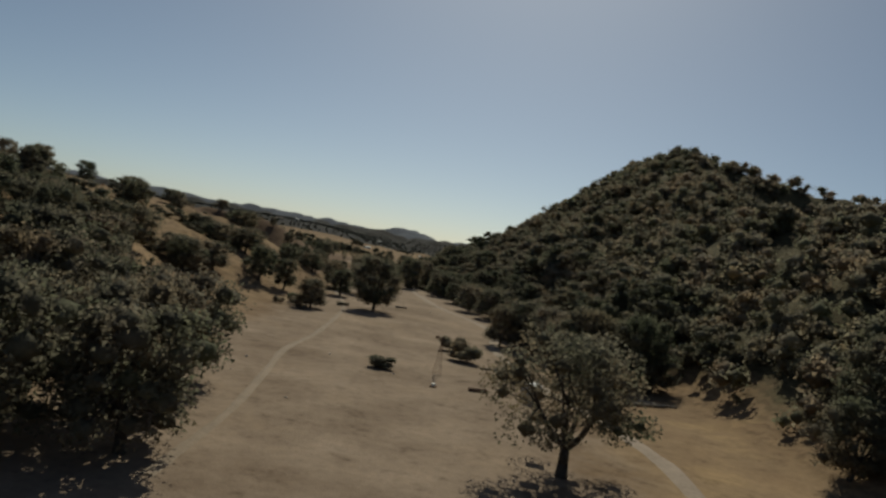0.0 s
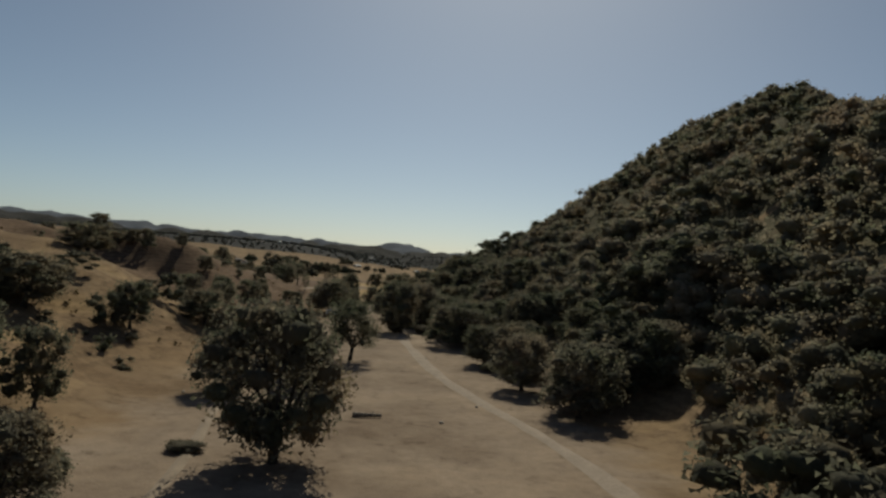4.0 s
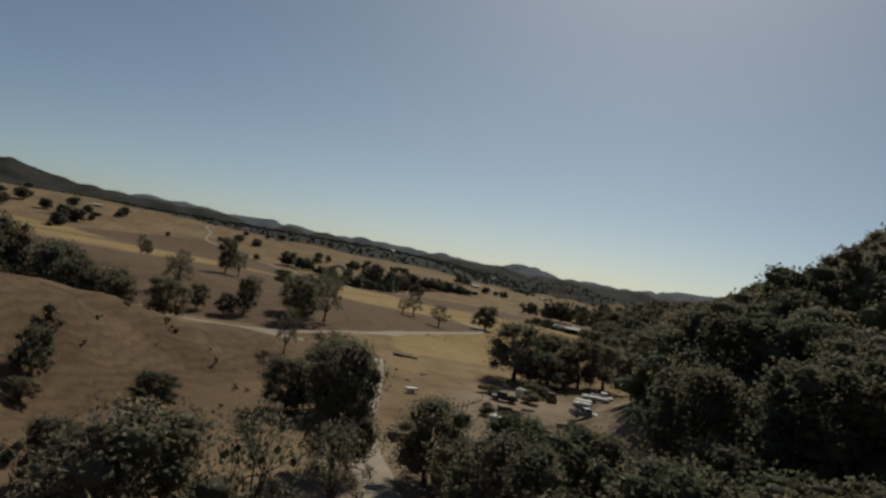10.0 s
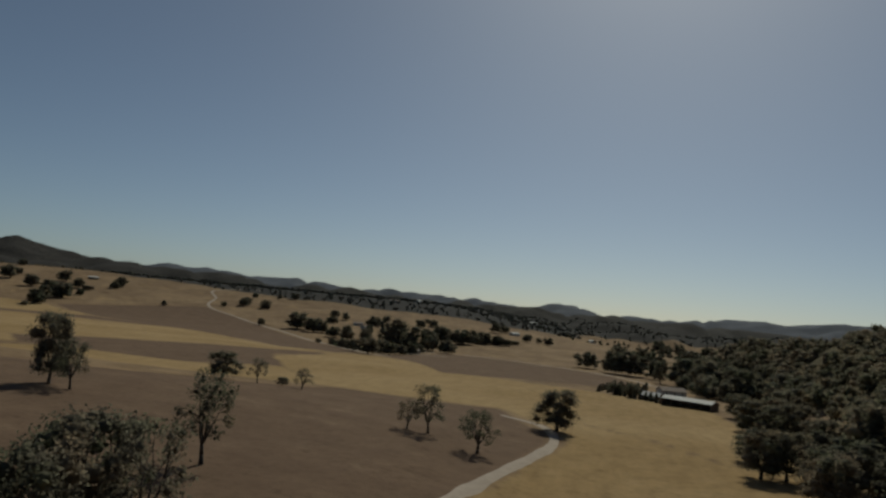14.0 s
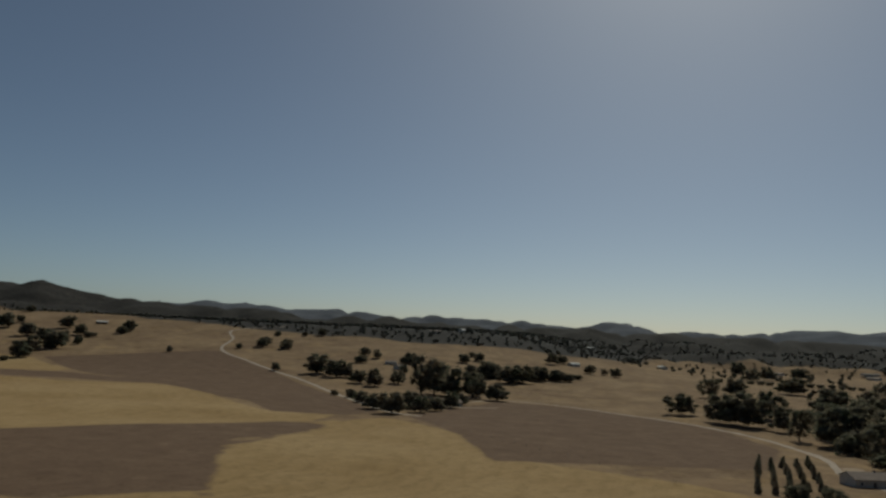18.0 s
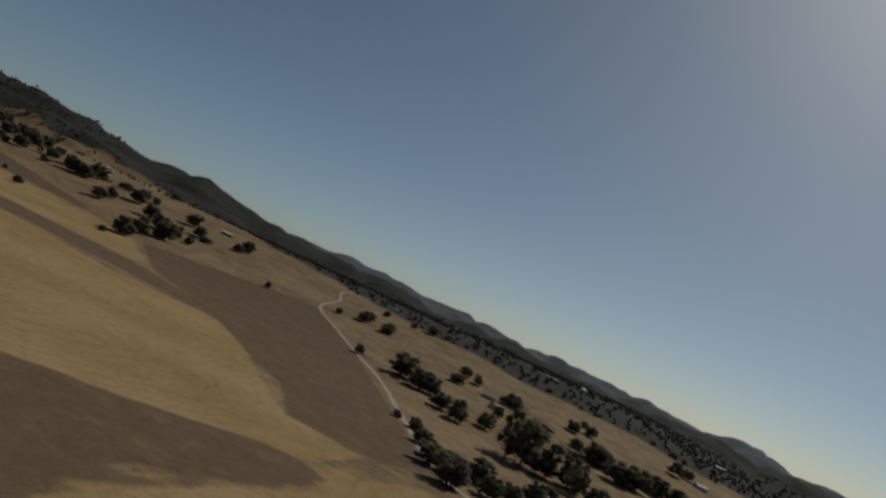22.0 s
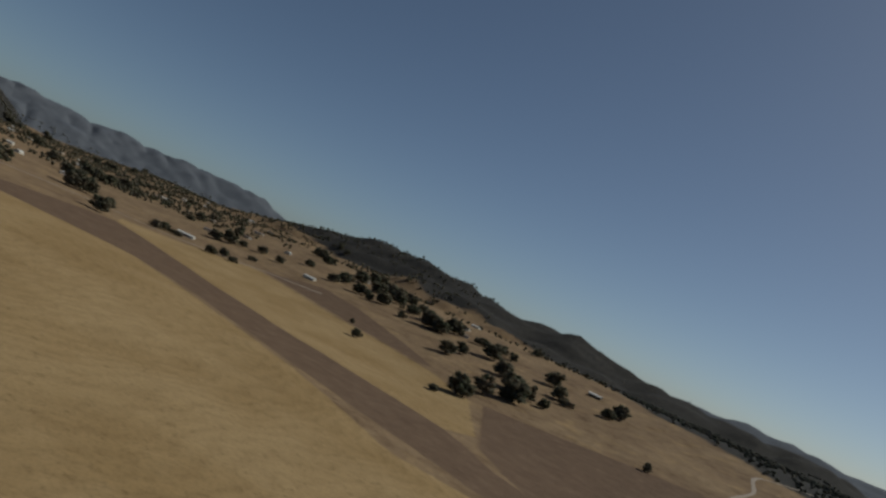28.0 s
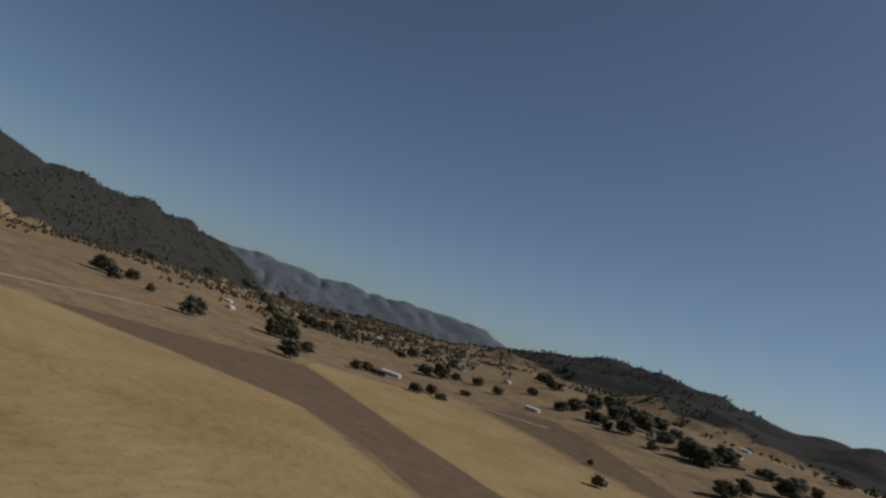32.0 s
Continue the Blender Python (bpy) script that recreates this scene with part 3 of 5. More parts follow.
def limb(bm, a, b, ra, rb, sides=6):
    """A tapered limb from a to b."""
    a, b = Vector(a), Vector(b)
    d = (b - a).normalized()
    u = d.orthogonal().normalized()
    v = d.cross(u)
    rings = []
    for p, r in ((a, ra), (b, rb)):
        rings.append([bm.verts.new(p + (u * math.cos(k * math.tau / sides) + v * math.sin(k * math.tau / sides)) * r) for k in range(sides)])
    for k in range(sides):
        bm.faces.new((rings[0][k], rings[0][(k + 1) % sides], rings[1][(k + 1) % sides], rings[1][k])).smooth = True
    bm.faces.new(rings[1])
    bm.faces.new(rings[0][::-1])


def mesh_of(bm, name, mat):
    me = bpy.data.meshes.new(name)
    bm.to_mesh(me)
    bm.free()
    me.materials.append(mat)
    return me


def oak_meshes(seed, lobes, per, size, fill=0.8, low=0.2, radius=(0.11, 0.18), mat=None, balls=None):
    """Trunk and crown of an oak one metre high and one wide, to be scaled."""
    rng = np.random.RandomState(seed)
    bm = bmesh.new()
    fork = Vector((rng.uniform(-.04, .04), rng.uniform(-.04, .04), 0.2))
    limb(bm, (0, 0, -0.04), fork * 0.5, 0.042, 0.030, 8)
    limb(bm, fork * 0.5, fork, 0.030, 0.027, 8)
    boughs = []
    for k in range(6):
        ang = k * math.tau / 6 + rng.uniform(-.3, .3)
        out = rng.uniform(0.10, 0.22) if k else 0.03
        elbow = fork + Vector((math.cos(ang) * out * 0.5, math.sin(ang) * out * 0.5, rng.uniform(0.06, 0.12)))
        tip = fork + Vector((math.cos(ang) * out, math.sin(ang) * out, rng.uniform(0.2, 0.36)))
        limb(bm, fork, elbow, 0.021, 0.016, 5)
        limb(bm, elbow, tip, 0.016, 0.009, 5)
        boughs += [elbow, tip]
    centres, radii = [], []
    for k in range(lobes):
        u = (k + 0.5) / lobes
        ang, h = k * 2.4 + rng.uniform(-.5, .5), low + (0.93 - low) * u + rng.uniform(-.05, .05)
        wide = math.sqrt(max(0.05, 1 - ((h - 0.45) / 0.55) ** 2))
        rad = 0.42 * wide * rng.uniform(0.4, 1.08)
        r = rng.uniform(*radius)
        c = np.array([rad * math.cos(ang), rad * math.sin(ang), max(min(h, 0.98 - r * 0.8), 0.1 + 0.75 * r)])
        centres.append(c)
        radii.append(r)
        start = min(boughs, key=lambda p: (p - Vector(c)).length)
        knee = start.lerp(Vector(c), 0.5) + Vector((rng.uniform(-.03, .03), rng.uniform(-.03, .03), 0.02))
        limb(bm, start, knee, 0.008, 0.006, 3)
        limb(bm, knee, Vector(c), 0.006, 0.003, 3)
    tc, tt, q = lobes_of(rng, np.array(centres), np.array(radii), per, size, balls or BALLS, 0.75, fill)
    tc[:, 2], q[:, 2] = np.maximum(tc[:, 2], 0.05), np.maximum(q[:, 2], 0.06)
    return mesh_of(bm, "oak_trunk", M_BARK), build("oak_crown", tc, tt, q, mat or M_LEAF)


def shrub_mesh(seed, mat, per=170, size=0.042):
    rng = np.random.RandomState(seed)
    c = np.stack([rng.uniform(-.3, .3, 8), rng.uniform(-.3, .3, 8), rng.uniform(.22, .62, 8)], -1)
    tc, tt, q = lobes_of(rng, c, rng.uniform(.2, .3, 8), per, size, BALLS, 0.9, 0.86)
    tc[:, 2], q[:, 2] = np.maximum(tc[:, 2], -0.03), np.maximum(q[:, 2], -0.03)
    return build("shrub_crown", tc, tt, q, mat)


OAKS = [oak_meshes(s, 34, 120, 0.021, 0.58, 0.16, (0.12, 0.19), None, LUMPS) for s in (1, 2, 3, 4)]
NEAR = [oak_meshes(s, 38, 250, 0.014, 0.42, 0.3, (0.11, 0.18), None, CORES) for s in (5, 6, 7)]
FULL = [oak_meshes(s, 44, 150, 0.019, 0.58, 0.08, (0.12, 0.19), None, LUMPS) for s in (8, 9, 10)]
MID = [oak_meshes(s, 14, 64, 0.030, 0.76, 0.13, (0.15, 0.22), None, LUMPS) for s in (25, 26, 27)]
THIN = [oak_meshes(s, 22, 90, 0.02, 0.35, 0.3, (0.09, 0.14), None, CORES) for s in (11, 12, 13)]
SMALL = [oak_meshes(s, 16, 30, 0.034, 0.8, 0.12, (0.17, 0.25), None, CORES) for s in (21, 22, 23, 24)]
SHRUBS = [shrub_mesh(31, M_SCRUB), shrub_mesh(32, M_LEAF), shrub_mesh(33, M_DRY), shrub_mesh(34, M_GREEN, 60, 0.07)]
RNG = np.random.RandomState(77)


def oak(x, y, h, w, kinds, label, group=""):
    trunk, crown = kinds[RNG.randint(len(kinds))]
    base = new("oak_tree", None)
    base.empty_display_size = 0.5
    base.matrix_world = Matrix.LocRotScale((x, y, ground_at(x, y)), Euler((0, 0, RNG.uniform(0, 6.28))), (w, w, h))
    for nm, me in (("trunk", trunk), ("crown", crown)):
        new(nm, me).parent = base
    return tagged(base, label, "tree", group)


def shrub(x, y, h, w, kind=0, label="rounded grey-green shrub on bare tan ground"):
    ob = new("shrub", SHRUBS[kind])
    ob.matrix_world = Matrix.LocRotScale((x, y, ground_at(x, y)), Euler((0, 0, RNG.uniform(0, 6.28))), (w, w, h))
    return tagged(ob, label, "shrub", "shrubs of the canyon")


def oaks(rows, kinds, label, group):
    for x, y, h, w in rows:
        oak(x, y, h, w, kinds, label, group)


JOINED = []


def joined(x, y, h, w, kinds):
    """One more tree of a grove that is drawn as a whole."""
    JOINED.append((x, y, h, w, kinds[RNG.randint(len(kinds))]))


def groves(rows, kinds, label="", group=""):
    """Each oak with the neighbours that make up the width of its clump."""
    for x, y, h, w in rows:
        if group:
            oak(x, y, h * 1.2, min(w * 1.3, h * 1.6), kinds, label, group)
        else:
            joined(x, y, h * 1.2, min(w * 1.3, h * 1.6), kinds)
        for _ in range(int(round(3.0 * w / h - 0.6))):
            r = max(w / 2 - 0.35 * h, 0.3 * h)
            k = RNG.uniform(0.6, 0.95)
            joined(x + RNG.uniform(-r, r), y + RNG.uniform(-r, r), h * k * 1.15, h * k * RNG.uniform(1.35, 1.8), kinds)


def grow(name, label, rows, mat, category="trees"):
    """All the trees of a grove in one mesh, trunks and crowns."""
    tcs, tts, qs, off = [], [], [], 0
    for x, y, h, w, (trunk, crown) in rows:
        t, o = RNG.uniform(0, 6.28), np.array([x, y, ground_at(x, y)])
        m = np.array([[math.cos(t) * w, -math.sin(t) * w, 0], [math.sin(t) * w, math.cos(t) * w, 0], [0, 0, h]])
        co = np.empty(len(crown.vertices) * 3)
        crown.vertices.foreach_get("co", co)
        co = co.reshape(-1, 3) @ m.T + o
        sizes = np.empty(len(crown.polygons), np.int32)
        crown.polygons.foreach_get("loop_total", sizes)
        idx = np.empty(len(crown.loops), np.int32)
        crown.loops.foreach_get("vertex_index", idx)
        nt = int((sizes == 3).sum())
        tri = idx[:nt * 3].reshape(-1, 3)
        cut = int(tri.max()) + 1 if nt else 0
        tcs.append(co[:cut])
        tts.append(tri + off)
        qs.append(co[cut:])
        off += cut
    return tagged(new(name, build(name, np.concatenate(tcs), np.concatenate(tts), np.concatenate(qs), mat)), label, category, kind="stuff")


CANYON = [(16, 78, 16, 18), (-34, 204.6, 8.7, 9.5), (-18.6, 226, 17.5, 15.7), (-20, 302, 13, 13), (17.7, 187.8, 11, 8.5), (24.3, 186.4, 13.4, 12), (27.9, 179, 13, 10), (33, 180.8, 12.2, 11), (33.1, 162.4, 15, 13), (38.5, 159, 14, 12), (43, 152, 16, 13), (19.8, 262.3, 11.8, 13.7), (13.4, 282, 10.5, 11.1), (30, 172, 11, 11), (38, 172, 12, 12), (44, 166, 12, 13), (8, 310, 9, 10), (13, 304, 10, 11), (17, 314, 10, 12), (16, 297, 9, 10), (30, 283, 10, 12), (36, 275, 11, 12), (22, 270, 10, 11), (55, 93, 11, 11), (61, 98, 15, 12)]
BANK = [(-31, 92, 15, 16), (-25, 64, 14, 15), (-36, 58, 16, 17), (-30, 76, 15, 16), (-52, 98, 15, 16), (-60, 128, 12, 14), (-84, 134, 9, 13), (-70, 150, 10, 13), (-94, 168, 9, 13), (-78, 185, 12, 14), (-90, 115, 9, 13), (-47, 62, 15, 15), (-48, 90, 14, 15), (-44, 104, 12, 13), (-58, 80, 14, 15), (-66, 122, 12, 13), (-40, 74, 14, 14), (-52, 112, 12, 12), (-76, 104, 10, 14), (-30, 283, 12, 14), (-23, 270, 9, 10), (-41, 291, 11, 12), (-34, 262, 10, 11), (-70.5, 203.6, 9.9, 12.3), (-67, 218.8, 9.1, 12.1), (-75, 211, 8, 11), (-56.5, 233.4, 11.6, 10.3), (-48.7, 235.8, 10.5, 8), (-59.8, 288, 9.5, 9.8), (-54.2, 315, 8.3, 12.9), (-126.6, 295, 8, 12.6), (-119, 325, 8, 10), (-124, 330, 7, 11), (-91.7, 335.7, 8, 16), (-79, 256.7, 8, 14), (-73.9, 277, 10, 16), (-88, 268, 8, 13), (-54.6, 326.5, 10.4, 8), (-78.8, 375.9, 10.9, 9.9), (-72.4, 386.3, 11.6, 9.3), (-67.5, 404.5, 10.4, 11.1), (-88.3, 419.9, 6.3, 6.9), (-75, 453, 6, 4.9), (-72, 448, 2.6, 4), (-110.7, 421, 8.2, 6.8), (-116.7, 422, 5.7, 8.3), (-122.6, 420, 5, 9), (-100.5, 428.5, 5.5, 4.7), (-130, 424, 7, 9), (-64.5, 412, 9.4, 6.2)]
BEND = [(-14.5, 367, 16, 14), (-7.7, 386, 15.5, 12), (-0.5, 470, 15, 15), (-12, 397, 12, 13), (-14, 411, 11, 13), (-15, 426, 11, 13), (-6, 418, 12, 14), (-7, 440, 12, 14), (-13, 452, 11, 12), (-4, 402, 12, 13), (-29.7, 458, 9.7, 9.9), (-20.2, 441, 11, 10), (-21, 462, 9, 11), (-24, 449, 8, 9), (-42.5, 421, 12.5, 14), (-47, 424, 8, 9), (-66, 464, 4.7, 6.4), (-38.9, 453.6, 14.5, 9), (-49, 483, 11.5, 12.3), (-54, 478, 8, 9), (-57, 433, 6.1, 5.6)]
BEND_THIN = [(-38.5, 430, 12, 8), (-59, 510.5, 9.5, 9.9), (-68, 511.5, 9.4, 5), (-35, 440, 9, 7)]
MEADOW = [(-134, 587, 11.5, 11), (-126.7, 547.3, 8, 6.2), (-144.3, 652, 10.5, 8), (-203.8, 678, 9.6, 5.1), (-140.7, 601.4, 10.3, 8.6), (-109, 585.4, 10, 8.8), (-97.7, 622, 14, 9.9), (-138, 755, 7, 7.5), (-153, 753, 8.5, 8), (-84, 686.7, 6.8, 7.5), (-79, 686.3, 11, 9), (-66.8, 681, 9.5, 10.4), (-87, 591.4, 14, 11)]
MEADOW_DENSE = [(-151, 654, 15.2, 9.9), (-95.8, 594.8, 12.9, 14.6), (-91, 581, 13, 11), (-164, 750, 9.5, 12), (-146, 757, 3, 5), (-53.4, 742, 12.6, 15.6), (-116.3, 568.3, 7.7, 6.5), (-108.8, 569.7, 6.4, 6), (-105.7, 575.8, 10.8, 7.4), (-218.7, 708, 7.7, 6.4), (-129.5, 530, 14, 14), (-122, 536, 12, 12), (-137, 522, 14, 15), (-146, 516, 14, 14), (-155, 508, 13, 14), (-165, 500, 13, 15), (-112, 544, 11, 11), (-172, 512, 12, 14), (-150, 524, 12, 13)]
RIB_BACK = [(-101, 451, 5, 8), (-108, 460, 8.5, 11), (-116, 474, 16, 13), (-124, 488, 19, 15), (-132, 503, 20, 16), (-139, 519, 20, 16), (-125, 520, 16.5, 14), (-118, 512, 16, 13), (-110, 508, 14, 12), (-104, 507, 12.5, 11), (-99, 503, 9, 9)]
YARD = [(-27, 562, 15, 17), (-19, 571, 14, 16), (-11, 576, 14, 14), (-21, 560, 9, 12), (-4, 584, 13, 14), (-15, 566, 7, 9), (-5, 708, 12, 13), (3, 682, 11, 12), (1, 710, 12, 13), (-2, 731, 8, 12), (5, 691, 11, 14), (24, 1136, 19, 22), (40, 1087, 19, 22), (38, 977, 19, 22), (4, 1118, 18, 13), (-34, 904, 6, 9), (-26, 897, 7, 8), (-21, 1421, 19, 22)]
VALLEY = [(25, 1102, 19, 22), (30, 1034, 19, 22), (59, 1306, 19, 22), (-412, 1390, 19, 23), (-384, 1376, 16, 20), (-376, 1382, 14, 12), (-426, 1557, 10, 9), (-406, 1548, 10, 8), (-409, 1506, 8, 16), (-324, 1328, 15, 12), (-345, 1342, 11, 14), (-313, 1364, 12, 12), (-336, 1449, 9, 9), (-360, 1540, 11, 32), (-304, 1463, 12, 31), (-302, 1586, 10, 12), (-290, 1616, 10, 12), (-307, 1647, 6, 9), (-275, 1509, 8, 18), (-251, 1483, 16, 25), (-219, 1449, 16, 24)]
VALLEY_FAR = [(-206, 1462, 17, 27), (-194, 1501, 14, 25), (-176, 1512, 11, 25), (-164, 1510, 8, 13), (-204, 1690, 14, 9), (-194, 1716, 10, 13), (-148, 1634, 10, 12), (-132, 1637, 7, 7), (-116, 1622, 10, 14), (-574, 1561, 11, 11), (-541, 1562, 10, 14), (-461, 1388, 8, 7), (-52, 1234, 14, 10), (8, 1483, 15, 17), (-30, 1189, 17, 16), (-16, 1184, 19, 20), (5, 1243, 18, 11), (2, 1163, 14, 8), (75, 2104, 18, 34), (69, 1839, 16, 16), (95, 1896, 19, 16), (76, 1546, 16, 30), (157, 1989, 16, 27), (-593, 1533, 6, 8), (-581, 1581, 10, 11), (-616, 1680, 6, 15), (-547, 1579, 10, 12), (-578, 1695, 6, 10), (-558, 1713, 10, 11)]
FARMSTEAD = [(-266, 1290, 30, 16), (-253, 1285, 28, 16), (-235, 1285, 16, 13), (-222, 1295, 19, 17), (-211, 1276, 16, 9), (-194, 1265, 12, 17), (-226, 1102, 12, 16), (-246, 1121, 9, 11), (-230, 1150, 10, 15), (-294, 1199, 6, 13), (-310, 1204, 4, 7), (-215, 1126, 9, 9), (-210, 1141, 8, 9), (-208, 1172, 10, 9), (-208, 1200, 8, 8), (-270, 1162, 7, 10)]
SLOPE = [(-934, 1436, 14, 16), (-957, 1471, 13, 13), (-738, 1308, 5, 9), (-750, 1338, 17, 18), (-782, 1388, 17, 17), (-758, 1355, 9, 12), (-1051, 1564, 10, 20), (-968, 1530, 19, 14), (-1020, 1579, 12, 10), (-1000, 1582, 10, 12), (-889, 1485, 16, 21), (-833, 1458, 16, 23), (-781, 1423, 19, 19), (-798, 1455, 16, 9), (-782, 1416, 12, 15), (-785, 1464, 9, 10), (-820, 1522, 7, 17), (-902, 1576, 17, 14), (-845, 1534, 14, 10), (-814, 1578, 10, 15), (-820, 1605, 15, 17), (-1114, 1714, 10, 15), (-963, 1331, 5, 4), (-881, 1298, 8, 7), (-647, 1463, 7, 6)]
SLOPE_WEST = [(-1680, 1561, 19, 29), (-1573, 1538, 15, 32), (-1418, 1444, 11, 17), (-2267, 1851, 16, 25), (-2198, 1846, 12, 22), (-1305, 1444, 12, 23), (-1342, 1479, 15, 26), (-1394, 1528, 19, 31), (-1452, 1584, 17, 27), (-1486, 1621, 15, 22), (-1243, 1464, 14, 26), (-1324, 1530, 17, 28), (-1344, 1565, 18, 23), (-1199, 1459, 10, 12), (-1193, 1479, 15, 19), (-1340, 1585, 16, 26), (-1250, 1535, 19, 24), (-1287, 1577, 17, 21), (-1184, 1525, 12, 35), (-1116, 1471, 8, 16), (-1138, 1529, 16, 29), (-1089, 1500, 19, 28), (-1065, 1504, 16, 24), (-1095, 1542, 19, 20), (-1246, 1578, 11, 19)]
WEST = [(-1193, 974, 19, 18), (-1332, 908, 10, 8), (-2746, 675, 16, 40), (-2705, 689, 19, 39), (-2703, 661, 19, 32), (-1383, 841, 19, 28), (-1328, 866, 15, 14), (-1419, 870, 13, 21), (-3184, 819, 19, 44), (-3734, 943, 16, 58), (-3696, 954, 19, 58), (-3713, 980, 16, 53), (-3591, 990, 19, 51), (-2979, 1038, 16, 57), (-2382, 1037, 19, 44), (-4512, 1120, 16, 48), (-3902, 1111, 19, 41), (-1585, 1068, 16, 37), (-1339, 1063, 19, 30), (-1558, 1086, 16, 27)]
WEST_MID = [(-1343, 1079, 19, 22), (-2212, 1140, 16, 33), (-1958, 1127, 19, 29), (-2031, 1150, 16, 33), (-1850, 1138, 19, 29), (-1852, 1162, 19, 27), (-1945, 1207, 19, 32), (-1103, 1078, 16, 14), (-1253, 1104, 12, 14), (-1887, 1058, 18, 23), (-3578, 1432, 19, 29), (-4414, 1595, 18, 43), (-3371, 1266, 16, 22), (-3131, 1248, 19, 21), (-3123, 1283, 19, 21), (-3029, 1292, 19, 20), (-1882, 1224, 9, 23), (-1901, 1258, 10, 24), (-1884, 1282, 10, 19), (-2405, 1300, 9, 31)]
WEST_NEAR = [(-2410, 1333, 10, 25), (-2409, 1374, 10, 25), (-1622, 1282, 10, 16), (-1698, 1315, 15, 17), (-1246, 1162, 10, 13), (-1260, 1176, 10, 11), (-1253, 1190, 6, 21), (-1406, 1279, 14, 22), (-1408, 1302, 19, 24), (-1169, 1218, 9, 16), (-1196, 1243, 10, 15), (-1161, 1246, 7, 13), (-1869, 1383, 12, 17), (-2293, 1419, 12, 21), (-1423, 1329, 10, 14), (-1276, 1305, 6, 15), (-1623, 1373, 16, 16), (-1407, 1357, 12, 17), (-1351, 1369, 10, 13)]
oaks(CANYON[:1] + CANYON[3:4], NEAR, "grey-green live oak with a spreading crown on bare ground", "oaks along the canyon")
oaks(CANYON[1:3] + CANYON[4:], FULL, "dark green live oak standing on the canyon floor", "oaks along the canyon")
oaks(BANK, OAKS, "dark green live oak on the gullied bank", "oaks along the canyon")
oaks(BEND, FULL, "dark live oak with a dense crown at the canyon mouth", "oaks at the canyon mouth")
oaks(BEND_THIN, THIN, "grey-green oak with an open crown at the canyon mouth", "oaks at the canyon mouth")
oaks(MEADOW, THIN, "grey-green oak with an open crown in a dry meadow", "oaks in the meadow")
oaks(MEADOW_DENSE, OAKS, "dark green oak with a full crown in a dry meadow", "oaks in the meadow")
oaks(RIB_BACK, FULL, "dark green live oak behind the eroded rib", "oaks along the canyon")
oaks(YARD, OAKS, "dark green oak shading a farm yard", "oaks round the farm yards")
groves(VALLEY, MID, "dark green oak on the flat valley floor", "oaks of the valley")
groves(VALLEY_FAR, MID)
groves(FARMSTEAD, MID, "dark green tree of a farmstead grove", "farmstead grove")
groves(SLOPE, SMALL, "dark green oak on a dry grassy slope", "oaks on the slope")
groves(SLOPE_WEST, SMALL)
groves(WEST, SMALL)
groves(WEST_MID, SMALL)
groves(WEST_NEAR, SMALL, "dark green oak beside a gold field", "oaks of the western farms")
FOOT = ((-2, 10, 492, 548, 24), (0, 26, 335, 505, 40), (24, 60, 150, 335, 42), (2, 32, 505, 650, 34), (8, 30, 650, 860, 24))
for x0, x1, y0, y1, n in FOOT:
    for q in range(n):
        h = RNG.uniform(8, 13)
        x, y, w = RNG.uniform(x0, x1), RNG.uniform(y0, y1), h * RNG.uniform(1.0, 1.35)
        if q < 9:
            oak(x, y, h, w, OAKS, "dark green live oak at the foot of the wooded hill", "oaks at the hill foot")
        else:
            joined(x, y, h, w, OAKS if y0 == 335 else MID)
for q in range(44):
    x, y = RNG.uniform(-175, -70), RNG.uniform(60, 345)
    if vnoise(x, y, 55, 66) > -0.25:
        oak(x, y, RNG.uniform(6, 11), RNG.uniform(8, 13), OAKS, "dark green live oak on the gullied bank", "oaks along the canyon")
for x, y, h, w in BANK + CANYON + BEND:
    if x < -50 and y < 330:
        for _ in range(2):
            joined(x - abs(RNG.normal()) * 8 - 2, y + RNG.normal() * 9, h * RNG.uniform(0.45, 0.75), w * RNG.uniform(0.7, 1.0), MID)
grow("grove_trees", "dark green oaks filling out the groves and the hill foot", JOINED, M_LEAF)

# ---- woods ----


def crown_bits(seed, lobes, per, size, balls, spread=0.3):
    rng = np.random.RandomState(seed)
    c = np.stack([rng.uniform(-spread, spread, lobes), rng.uniform(-spread, spread, lobes), rng.uniform(.25, .75, lobes)], -1)
    tc, tt, q = lobes_of(rng, c, rng.uniform(.2, .34, lobes), per, size, balls, 0.85, 1.0 if per < 20 else 0.76, (0.68, 1.14))
    return tc, tt, q


def scatter(name, label, n, box, keep, heights, kinds, mat, seed, category="woods"):
    """Trees or scrub too many to count, joined into one mesh."""
    rng = np.random.RandomState(seed)
    x, y = rng.uniform(box[0], box[1], n), rng.uniform(box[2], box[3], n)
    ok = keep(x, y)
    x, y = x[ok], y[ok]
    z = ground(x, y)
    tcs, tts, qs, off = [], [], [], 0
    for q in range(len(x)):
        tc, tt, qc = kinds[rng.randint(len(kinds))]
        h = rng.uniform(*heights)
        w, t = h * rng.uniform(0.9, 1.4), rng.uniform(0, 6.28)
        m = np.array([[math.cos(t) * w, -math.sin(t) * w, 0], [math.sin(t) * w, math.cos(t) * w, 0], [0, 0, h]])
        o = np.array([x[q], y[q], z[q] - (0.12 if heights[1] > 5 else 0.24) * h])
        tcs.append(tc @ m.T + o)
        qs.append(qc @ m.T + o)
        tts.append(tt + off)
        off += len(tc)
    return tagged(new(name, build(name, np.concatenate(tcs), np.concatenate(tts), np.concatenate(qs), mat)), label, category, kind="stuff")


